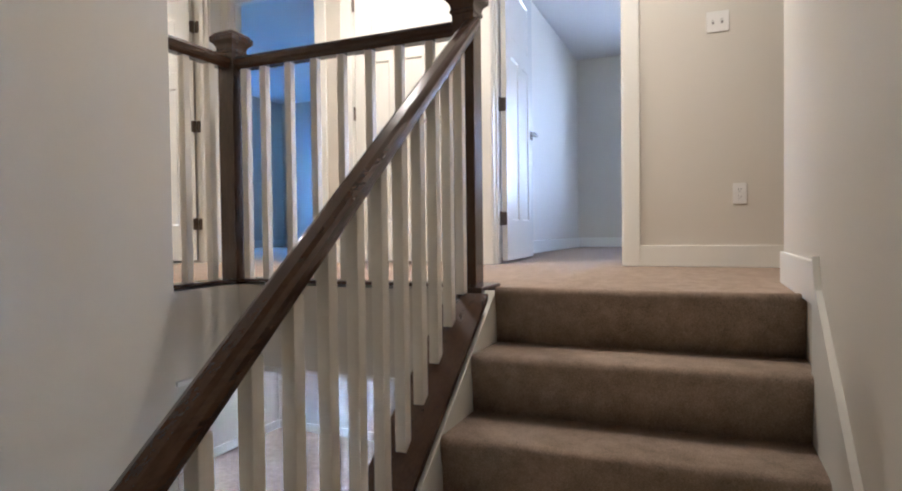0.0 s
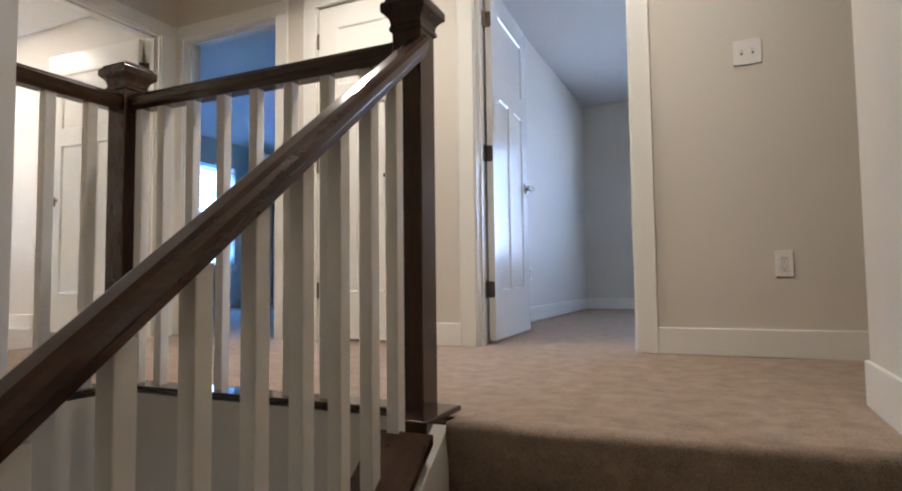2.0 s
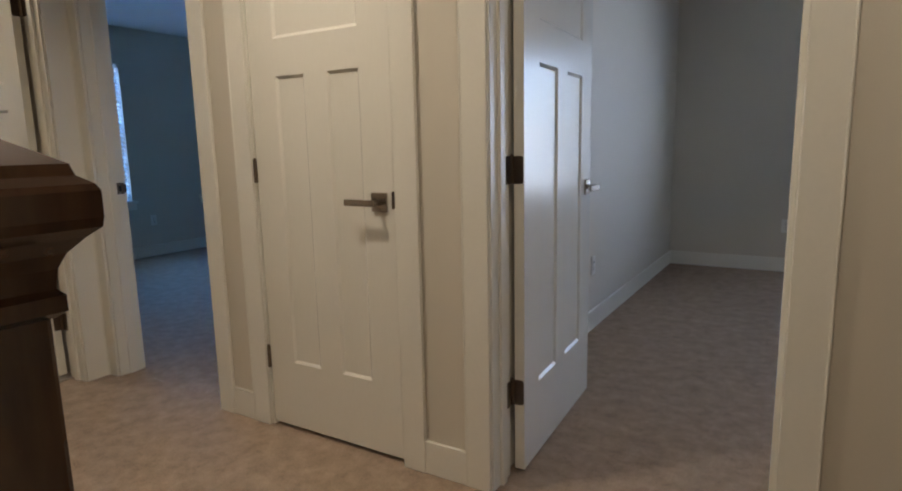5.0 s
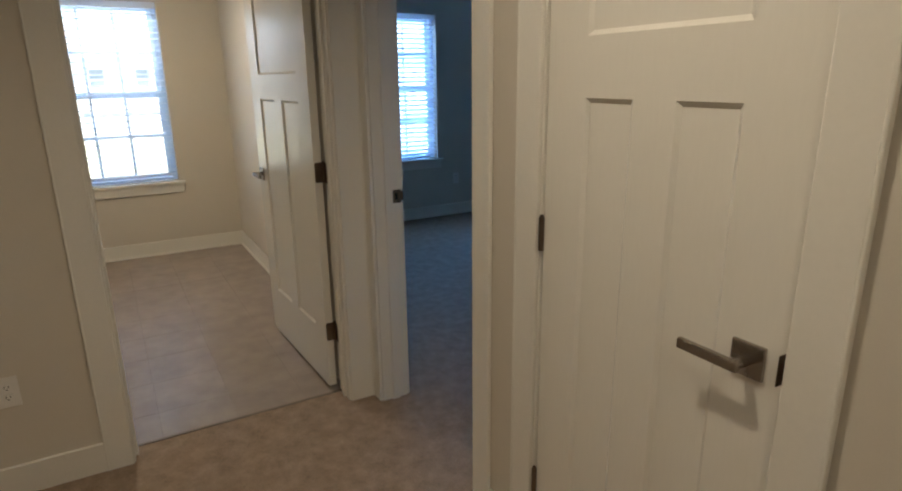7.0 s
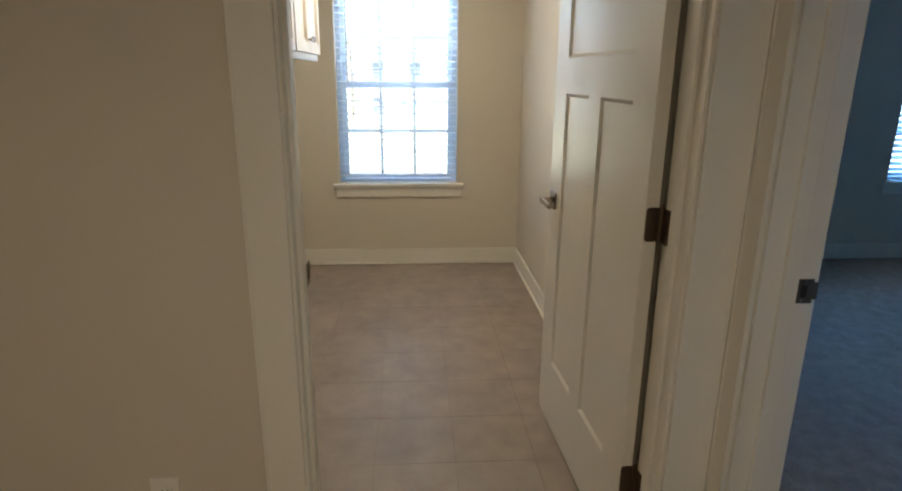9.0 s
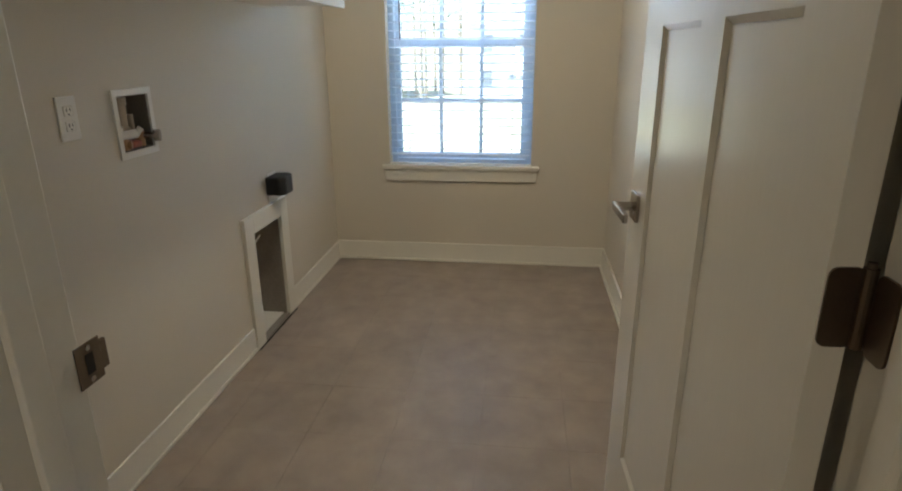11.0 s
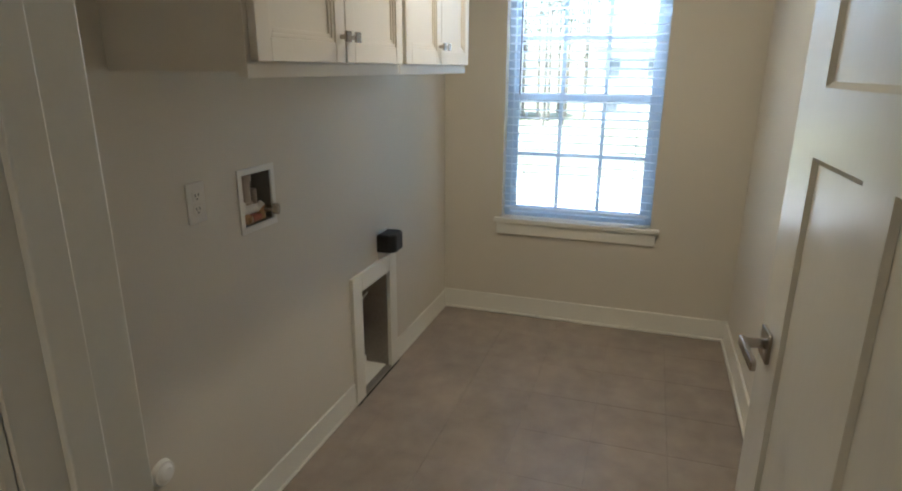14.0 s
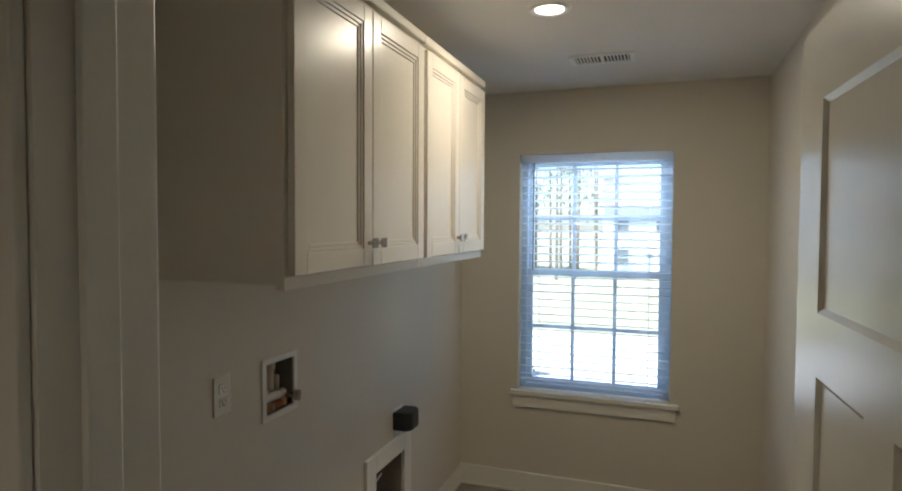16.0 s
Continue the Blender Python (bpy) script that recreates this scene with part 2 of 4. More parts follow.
wall("wall_laundry_north", "x", 0.03, 0.12, -3.05, 0.0, 0, H)
# blue room and bedroom
wall("wall_bedroom_west", "y", 1.98, 2.10, 0.12, 4.80, 0, H)
# unseen blocks behind the open doors, added to darken the hinge gaps
wall("gap_blocker_bedroom", "x", 0.12, 0.22, 2.10, 2.366, 0, H)
wall("gap_blocker_laundry", "y", -0.12, -0.02, -0.112, 0.03, 0, H)
wall("wall_far_north", "x", 4.68, 4.80, -3.05, 1.98, 0, H)
wall("wall_bedroom_north", "x", 4.22, 4.36, 2.10, 5.60, 0, H, [(3.40, 4.27, 0.632, 2.065), (4.35, 5.22, 0.632, 2.065)])
wall("wall_bedroom_east", "y", 5.60, 5.75, 0.12, 4.36, 0, H)
wall("wall_hall_end_north", "x", 0.0, 0.12, 5.60, 6.5, 0, H)
wall("wall_closet_west", "y", 1.08, 1.18, 0.12, 0.80, 0, H)
wall("wall_closet_back", "x", 0.70, 0.80, 1.18, 1.98, 0, H)
structure(boxes("ceiling", [(-3.2, 6.62, -6.72, 4.8, H, H + 0.12)], M_CEIL), "flat white painted ceiling", "ceiling")

# floors: one carpet sheet on a slab, open over the stairwell
FT = -0.012
items = [(0.02, 1.69, -1.91, -1.545, -0.375, FT), (0.02, 2.95, -1.545, 0.06, -0.375, FT), (2.95, 3.93, -1.55, 0.06, -0.30, FT), (3.93, 6.5, -1.0, 0.0, -0.30, FT),
         (-3.05, 1.98, 0.06, 4.68, -0.30, FT), (1.98, 5.6, 0.06, 4.22, -0.30, FT)]
structure(boxes("floor_slab", items, M_WALL), "floor slab with painted drywall edge over the stairwell", "floor")


def carpet_sheet(name, x0, x1, y0, y1, step, label):
    bm = bmesh.new()
    nx, ny = max(2, int((x1 - x0) / step)), max(2, int((y1 - y0) / step))
    grid = []
    for i in range(nx + 1):
        row = []
        for j in range(ny + 1):
            x, y = x0 + (x1 - x0) * i / nx, y0 + (y1 - y0) * j / ny
            z = 0.0015 * noise.noise((x * 9, y * 9, 0)) + 0.001 * noise.noise((x * 31, y * 31, 3))
            row.append(bm.verts.new((x, y, z)))
        grid.append(row)
    for i in range(nx):
        for j in range(ny):
            bm.faces.new((grid[i][j], grid[i + 1][j], grid[i + 1][j + 1], grid[i][j + 1]))
    return structure(mesh(name, bm, M_CARPET, smooth=True), label, "carpet")


carpet_sheet("floor_hall_end", 3.93, 6.5, -1.0, 0.06, 0.06, "beige-brown cut pile carpet at the end of the hall")
carpet_sheet("floor_hall", 0.02, 3.93, -1.53, 0.06, 0.03, "beige-brown cut pile carpet on the landing")
carpet_sheet("floor_hall_alcove", 0.13, 1.66, -1.91, -1.53, 0.04, "beige-brown cut pile carpet by the railing")
carpet_sheet("floor_blue_room", -3.05, 1.98, 0.06, 4.68, 0.08, "beige-brown cut pile carpet")
carpet_sheet("floor_bedroom", 1.98, 5.60, 0.06, 4.22, 0.06, "beige-brown cut pile carpet")

# ---------------------------------------------------------------- stairs
stairs = tagged(new("staircase"), "straight flight of stairs covered in brown carpet", "stairs")


def tread_profile(k):
    """Side view of one carpeted step: rounded nosing over the riser."""
    yf, zt = NOSE + 0.06 - k * RUN, -k * RISE
    yb = yf + RUN + 0.03 if k else -1.50
    pts = [(yb, zt)]
    if k == 0:
        zt = 0.012
        pts.append((yf + 0.07, 0.009))
    r = 0.022
    n = 7
    for i in range(n):
        a = radians(90 + 125 * i / n)
        pts.append((yf + r + r * math.cos(a), zt - r + r * math.sin(a)))
    pts += [(yf + 0.006, zt - 2 * r - 0.012), (yf + 0.014, zt - 2 * r - 0.045), (yf + 0.020, -(k + 1) * RISE), (yb, -(k + 1) * RISE)]
    return pts


for k in range(15):
    bm = bmesh.new()
    prism(bm, tread_profile(k), "x", SX0 + 0.002, SX1 - 0.002)
    for v in bm.verts:
        if v.co.y < -1.55:
            v.co.y += (v.co.x - SX0) * 0.04
    t = mesh("step", bm, M_CARPET, parent=stairs)
    for p in t.data.polygons:
        p.use_smooth = len(p.vertices) == 4

# stringer: painted knee wall with a sloping dark cap
SL = RISE / RUN


def nose_z(y):
    return (y - NOSE - 0.012) * SL


bm = bmesh.new()
y0, y1 = -5.3, -1.62
prism(bm, [(y1, nose_z(y1) - 0.02 if nose_z(y1) < 0.02 else 0.0), (y0, nose_z(y0) - 0.02), (y0, nose_z(y0) - 0.42), (y1, -0.42)], "x", 2.81, 2.95)
mesh("stringer", bm, M_TRIM, parent=stairs)
bm = bmesh.new()
y0, y1 = -5.3, -1.70
prism(bm, [(y1, nose_z(y1) + 0.005), (y0, nose_z(y0) + 0.005), (y0, nose_z(y0) - 0.018), (y1, nose_z(y1) - 0.018)], "x", 2.795, 2.948)
tagged(mesh("stringer_cap", bm, M_WOOD, parent=stairs), "dark stained sloping cap")
# skirt board on the wall side
bm = bmesh.new()
y0, y1 = -5.3, -1.80
prism(bm, [(y1, 0.135), (y1 - 0.05, nose_z(y1 - 0.05) + 0.17), (y0, nose_z(y0) + 0.17), (y0, nose_z(y0) - 0.35), (y1, -0.4)], "x", SX1 - 0.018, SX1 - 0.001)
structure(mesh("skirt_board", bm, M_TRIM), "white painted skirt board along the stair wall", "trim")

# ---------------------------------------------------------------- railing
NX, NY = 2.80, -1.50
N2X = 1.63


def newel(x, y, z0, z1):
    ob = tagged(new("newel_post"), "dark stained square wooden newel post with moulded cap", "newel post", "newel posts of the railing")
    ob.location = (x, y, 0)
    bm = bmesh.new()
    box(bm, -0.044, 0.044, -0.044, 0.044, z0, z1 - 0.10, bevel=0.004)
    mesh("shaft", bm, M_WOODZ, parent=ob)
    bm = bmesh.new()
    rings = []
    for h, d in ((0.0445, -0.112), (0.050, -0.108), (0.050, -0.098), (0.0465, -0.094), (0.048, -0.082), (0.052, -0.073), (0.060, -0.064), (0.067, -0.058), (0.068, -0.052), (0.068, -0.036), (0.066, -0.032), (0.059, -0.027), (0.057, -0.020), (0.030, -0.003), (0.022, 0.0)):
        rings.append([bm.verts.new((u * h, v * h, z1 + d)) for u, v in ((-1, -1), (1, -1), (1, 1), (-1, 1))])
    for a, b in zip(rings, rings[1:]):
        for k in range(4):
            bm.faces.new((a[k], a[(k + 1) % 4], b[(k + 1) % 4], b[k]))
    bm.faces.new(rings[-1])
    mesh("cap", bm, M_WOODZ, parent=ob)
    return ob


newel(NX, NY, -0.30, 1.155)
newel(N2X, NY, -0.02, 1.155)

# rail profile (across, up), rounded bread-loaf
RAILP = [(-0.022, -0.062), (0.022, -0.062), (0.024, -0.045), (0.031, -0.036), (0.032, -0.018), (0.026, -0.006), (0.014, 0.0), (-0.014, 0.0), (-0.026, -0.006), (-0.032, -0.018), (-0.031, -0.036), (-0.024, -0.045)]


def rail(name, p, q, mat, label):
    p, q = Vector(p), Vector(q)
    d = (q - p)
    side = Vector((d.y, -d.x, 0)).normalized()
    bm = bmesh.new()
    ends = []
    for c in (p, q):
        ends.append([bm.verts.new(c + side * u + Vector((0, 0, v))) for u, v in RAILP])
    n = len(RAILP)
    bm.faces.new(ends[0])
    bm.faces.new(list(reversed(ends[1])))
    for i in range(n):
        bm.faces.new((ends[0][i], ends[1][i], ends[1][(i + 1) % n], ends[0][(i + 1) % n]))
    bmesh.ops.recalc_face_normals(bm, faces=bm.faces)
    return tagged(mesh(name, bm, mat), label, "handrail", "handrails of the stairwell")


RZ = 1.03
def srail_x(y):
    return 2.835 - (y + 1.53) * 0.055


rail("handrail", (NX - 0.044, NY, RZ), (N2X + 0.044, NY, RZ), M_WOODX, "dark stained wooden handrail between newel posts")
rail("handrail", (N2X, NY - 0.044, RZ), (N2X, -1.91, RZ), M_WOOD, "dark stained wooden handrail running into the wall")


def srail_z(y):
    return 1.03 + (y + 1.53) * 0.738


rail("handrail", (srail_x(-1.535), -1.535, srail_z(-1.535)), (srail_x(-5.1), -5.1, srail_z(-5.1)), M_WOOD, "dark stained sloping wooden stair handrail")


def baluster(x, y, z0, z1):
    ob = tagged(mesh("baluster", _bal(z1 - z0), M_BAL), "square cream painted wooden baluster", "baluster", "balusters of the railing")
    ob.matrix_world = pose(x, y, z0)
    return ob


def _bal(h, w=0.0165):
    bm = bmesh.new()
    box(bm, -w, w, -w, w, 0, h, bevel=0.002)
    return bm


flat = baluster(1.82, NY, 0.012, RZ - 0.058)
for i in range(1, 7):
    copy_thing(flat, pose(1.82 + 0.1375 * i, NY, 0.012))
copy_thing(flat, pose(1.712, NY, 0.012))
for y in (-1.64, -1.78):
    copy_thing(flat, pose(N2X, y, 0.012))
# stair balusters: plumb, cut to the slope
first = None
for i in range(24):
    y = -1.69 - 0.1275 * i
    zb = nose_z(y) - 0.01 if i else -0.02
    if first is None:
        first = baluster(srail_x(y), y, zb, srail_z(y) - 0.05)
        second = None
    elif second is None:
        second = baluster(srail_x(y), y, zb, srail_z(y) - 0.05)
    else:
        copy_thing(second, pose(srail_x(y), y, zb))
# dark shoe plates along the edge of the well
structure(boxes("trim_well_edge", [(N2X + 0.05, NX - 0.044, NY - 0.055, NY + 0.045, 0.0, 0.014)], M_WOODX, 0.004), "dark stained wooden plate along the stairwell edge", "trim")
structure(boxes("trim_well_side", [(N2X - 0.045, N2X + 0.055, -1.91, NY + 0.045, 0.0, 0.0135)], M_WOOD, 0.004), "dark stained wooden plate along the stairwell edge", "trim")
structure(boxes("trim_well_landing", [(NX + 0.0, 2.91, -1.66, NY + 0.055, -0.02, 0.0125)], M_WOOD, 0.004), "dark stained wooden plate at the newel post", "trim")

# ---------------------------------------------------------------- doorway trim


def doorway(name, axis, o, c0, c1, left=True, right=True, sides=(True, True)):
    """Jambs, stops and casings of an opening o=(a, b) in a wall from c0 to c1."""
    a, b = o

    def put(bm, u0, u1, v0, v1, z0, z1, bev=0.0):
        if axis == "x":
            box(bm, u0, u1, v0, v1, z0, z1, bevel=bev)
        else:
            box(bm, v0, v1, u0, u1, z0, z1, bevel=bev)
    root = tagged(new(name), "white painted door frame with flat casing", "door frame", kind="structure")
    bm = bmesh.new()
    put(bm, a - J + 0.001, a, c0 - 0.002, c1 + 0.002, 0.0, HEAD)
    put(bm, b, b + J - 0.001, c0 - 0.002, c1 + 0.002, 0.0, HEAD)
    put(bm, a - J + 0.001, b + J - 0.001, c0 - 0.002, c1 + 0.002, HEAD, HEAD + J - 0.001)
    mesh("jamb", bm, M_TRIM, parent=root)
    W, T, R = 0.092, 0.017, 0.006
    for face, out, on in ((c0, -1, sides[0]), (c1, 1, sides[1])):
        if not on:
            continue
        v0, v1 = sorted((face + out * 0.003, face + out * T))
        w0, w1 = sorted((face + out * 0.003, face + out * (T + 0.002)))
        bm = bmesh.new()
        la = W if left is True else left
        ra = W if right is True else right
        if la:
            put(bm, a - R - la, a - R, v0, v1, 0, HEAD + R, 0.003)
            put(bm, a - R - la - 0.002, a - R - la + 0.006, w0, w1, 0, HEAD + R + W + 0.003, 0.003)
        if ra:
            put(bm, b + R, b + R + ra, v0, v1, 0, HEAD + R, 0.003)
            put(bm, b + R + ra - 0.006, b + R + ra + 0.002, w0, w1, 0, HEAD + R + W + 0.003, 0.003)
        put(bm, a - R - la, b + R + ra, v0, v1, HEAD + R, HEAD + R + W, 0.003)
        mesh("casing", bm, M_TRIM, parent=root)
    return root


def stop(root, axis, o, s0, s1):
    a, b = o
    bm = bmesh.new()
    for u0, u1, z0, z1 in ((a, a + 0.011, 0, HEAD - 0.011), (b - 0.011, b, 0, HEAD - 0.011), (a, b, HEAD - 0.011, HEAD)):
        if axis == "x":
            box(bm, u0, u1, s0, s1, z0, z1, bevel=0.002)
        else:
            box(bm, s0, s1, u0, u1, z0, z1, bevel=0.002)
    mesh("stop", bm, M_TRIM, parent=root)


d_blue = doorway("door_frame_1", "x", BLUE, 0.0, 0.12, left=0.063)
d_clo = doorway("door_frame_2", "x", CLO, 0.0, 0.12, sides=(True, False))
d_bed = doorway("door_frame_3", "x", BED, 0.0, 0.12)
d_lau = doorway("door_frame_4", "y", LAU, 0.0, 0.13, right=0.111)
stop(d_blue, "x", BLUE, 0.045, 0.08)
stop(d_bed, "x", BED, 0.045, 0.08)
stop(d_lau, "y", LAU, 0.05, 0.09)
stop(d_clo, "x", CLO, 0.042, 0.075)


def baseboard(name, axis, face, out, a, b, shoe=False, z=0.0, thick=0.014, high=0.122):
    v = sorted((face, face + out * thick))
    w = sorted((face + out * thick, face + out * 2 * thick))
    bm = bmesh.new()
    for (v0, v1), z0, z1, bev in ((v, z, z + high, 0.003),) + (((w, z, z + 0.016, 0.005),) if shoe else ()):
        if axis == "x":
            box(bm, a, b, v0, v1, z0, z1, bevel=bev)
        else:
            box(bm, v0, v1, a, b, z0, z1, bevel=bev)
    return structure(mesh(name, bm, M_TRIM), "white painted baseboard", "baseboard")


C = 0.098
for a, b in ((BLUE[1] + C, CLO[0] - C), (CLO[1] + C, BED[0] - C), (BED[1] + C, 5.6)):
    baseboard("baseboard", "x", 0.0, -1, a, b)
baseboard("baseboard", "y", 0.13, 1, -1.91, LAU[0] - C)
baseboard("baseboard", "x", -1.91, 1, 0.145, 1.57)
baseboard("baseboard", "y", SX1, -1, -1.80, -1.0)
for a, b in ((-3.036, -2.225), (-1.742, 0.0)):
    baseboard("baseboard", "x", -1.69, 1, a, b, True, 0.0, 0.009, 0.112)
baseboard("baseboard", "y", -3.05, 1, -1.69, 0.045, True)
baseboard("baseboard", "x", 0.03, -1, -3.02, -0.12, True)
baseboard("baseboard", "y", -3.05, 1, 0.12, 4.68)
baseboard("baseboard", "x", 4.68, -1, -3.03, 1.98)
baseboard("baseboard", "y", 2.10, 1, 0.22, 4.22)
baseboard("baseboard", "x", 4.22, -1, 2.115, 5.6)

# ---------------------------------------------------------------- doors


def lever(side, flip=1):
    """Square rosette, neck and flat lever; the blade points along -x times flip, on the side given."""
    bm = bmesh.new()
    s = side
    box(bm, -0.033, 0.033, *sorted((0, s * 0.009)), -0.033, 0.033, bevel=0.002)
    cyl(bm, (0, s * 0.009, 0), (0, s * 0.048, 0), 0.011)
    box(bm, *sorted((0.012 * flip, -0.118 * flip)), *sorted((s * 0.044, s * 0.056)), -0.011, 0.011, bevel=0.003)
    return bm


def rounded_plate(bm, u0, u1, z0, z1, r, axis, a, b):
    """A thin upright plate with rounded corners, from a to b across the axis."""
    pts = []
    for cu, cz, start in ((u1 - r, z1 - r, 0), (u0 + r, z1 - r, 90), (u0 + r, z0 + r, 180), (u1 - r, z0 + r, 270)):
        for k in range(5):
            g = radians(start + 22.5 * k)
            pts.append((cu + r * math.cos(g), cz + r * math.sin(g)))
    prism(bm, pts, axis, a, b)


def door(name, w, label, m, both=True, latch_z=0.955, mid=(1.41, 1.545), top=1.90):
    """A three-panel door: hinged at x=0, leaf along +x, its faces at y=0 and y=-0.035."""
    root = tagged(new(name), label, "door", kind="structure")
    T, D = 0.035, 0.008
    bm = bmesh.new()
    z0, z1 = 0.018, 2.035
    s = 0.145 if w > 0.7 else 0.135
    c = 0.055
    box(bm, 0.006, w - 0.003, -T + D, -D, z0 + 0.003, z1 - 0.003)
    for x0, x1, a, b in ((0.003, s, z0, z1), (w - s, w, z0, z1), (s, w - s, z0, 0.292), (s, w - s, *mid), (s, w - s, top, z1), (w / 2 - c, w / 2 + c, 0.292, mid[0])):
        box(bm, x0, x1, -T, 0, a, b)
    # sloped inner edges of the panels
    for f in (0, 1):
        ys, yd = (0, -D) if f == 0 else (-T, -T + D)
        for x0, x1, a, b in ((s, w / 2 - c, 0.292, mid[0]), (w / 2 + c, w - s, 0.292, mid[0]), (s, w - s, mid[1], top)):
            e = 0.011
            o = [bm.verts.new((x, ys, z)) for x, z in ((x0, a), (x1, a), (x1, b), (x0, b))]
            i = [bm.verts.new((x, yd + (0.0004 if f == 0 else -0.0004), z)) for x, z in ((x0 + e, a + e), (x1 - e, a + e), (x1 - e, b - e), (x0 + e, b - e))]
            for k in range(4):
                q = (o[k], o[(k + 1) % 4], i[(k + 1) % 4], i[k])
                bm.faces.new(q if f else tuple(reversed(q)))
    mesh("leaf", bm, M_DOOR, parent=root)
    for side, y in ((1, 0.0), (-1, -T)):
        if side == 1 or both:
            h = mesh("lever_handle", lever(side), M_NICKEL, parent=root)
            h.location = (w - 0.065, y, latch_z)
    bm = bmesh.new()
    box(bm, w, w + 0.0015, -0.029, -0.006, latch_z - 0.028, latch_z + 0.028)
    mesh("latch_plate", bm, M_NICKEL, parent=root)
    for z in (0.30, 1.06, 1.83):
        bm = bmesh.new()
        cyl(bm, (0.0, 0.007, z - 0.045), (0.0, 0.007, z + 0.045), 0.0075, 12)
        cyl(bm, (0.0, 0.007, z + 0.045), (0.0, 0.007, z + 0.051), 0.005, 12)
        rounded_plate(bm, -0.033, 0.004, z - 0.045, z + 0.045, 0.010, "x", 0.0005, 0.0030)
        mesh("hinge", bm, M_HINGE, parent=root)
    root.matrix_world = m
    return root


# closet: shut, hinged on its west side, face flush with the hall side
door("door_1", CLO[1] - CLO[0] - 0.006, "closed white three-panel closet door with nickel lever", Matrix.Translation((CLO[0] + 0.003, 0.002, 0)) @ Matrix.Diagonal((1, -1, 1, 1)), False)
# laundry: open square into the room
door("door_2", LAU[1] - LAU[0] - 0.006, "open white three-panel laundry door with nickel lever", pose(-0.018, LAU[1] - 0.010, 0, 0, 0, 182.6) @ Matrix.Diagonal((1, -1, 1, 1)), mid=(1.362, 1.483), top=1.885)
# bedroom: open inwards along the wall
door("door_3", BED[1] - BED[0] - 0.006, "open white three-panel bedroom door with nickel lever", pose(BED[0] + 0.008, 0.143, 0, 0, 0, 93.0))
# blue room: folded back out of sight behind the closet
door("door_4", BLUE[1] - BLUE[0] - 0.006, "open white three-panel bedroom door", pose(BLUE[1] + 0.01, 0.128, 0, 0, 0, 60))


def jamb_hinges(label, f):
    for z in (0.30, 1.06, 1.83):
        bm = bmesh.new()
        rounded_plate(bm, *f(z))
        ob = mesh("hinge_leaf", bm, M_HINGE)
        tagged(ob, label, "hinge", "hinge leaves on the door jambs")


jamb_hinges("satin metal hinge leaf on the laundry jamb", lambda z: (-0.004, 0.034, z - 0.045, z + 0.045, 0.010, "y", LAU[1] - 0.003, LAU[1] - 0.0002))
jamb_hinges("satin metal hinge leaf on the bedroom jamb", lambda z: (0.090, 0.128, z - 0.045, z + 0.045, 0.010, "x", BED[0] + 0.0002, BED[0] + 0.003))


def strike(m):
    """Strike plate: plate with curved lip and a dark latch hole, in its own plane."""
    root = tagged(new("strike_plate"), "satin metal strike plate let into the door jamb", "strike plate", "strike plates")
    bm = bmesh.new()
    box(bm, -0.022, 0.022, 0, 0.002, -0.029, 0.029, bevel=0.0006)
    box(bm, 0.022, 0.034, -0.004, 0.0015, -0.020, 0.020, bevel=0.001)
    mesh("plate", bm, M_HINGE, parent=root)
    bm = bmesh.new()
    box(bm, -0.007, 0.007, 0.0015, 0.0026, -0.014, 0.014)
    mesh("latch_hole", bm, M_DARK, parent=root)
    for z in (-0.022, 0.022):
        bm = bmesh.new()
        cyl(bm, (0, 0.0018, z), (0, 0.003, z), 0.004, 10)
        mesh("screw", bm, M_NICKEL, parent=root)
    root.matrix_world = m
    return root


strike(pose(-0.02, LAU[0], 0.94, 0, 0, 180) @ Matrix.Diagonal((1, -1, 1, 1)))
strike(pose(BLUE[0], 0.10, 0.965, 0, 0, 90) @ Matrix.Diagonal((1, -1, 1, 1)))
strike(pose(CLO[1] + 0.001, 0.0, 0.965, 0, 0, 90))

# ---------------------------------------------------------------- plates on walls


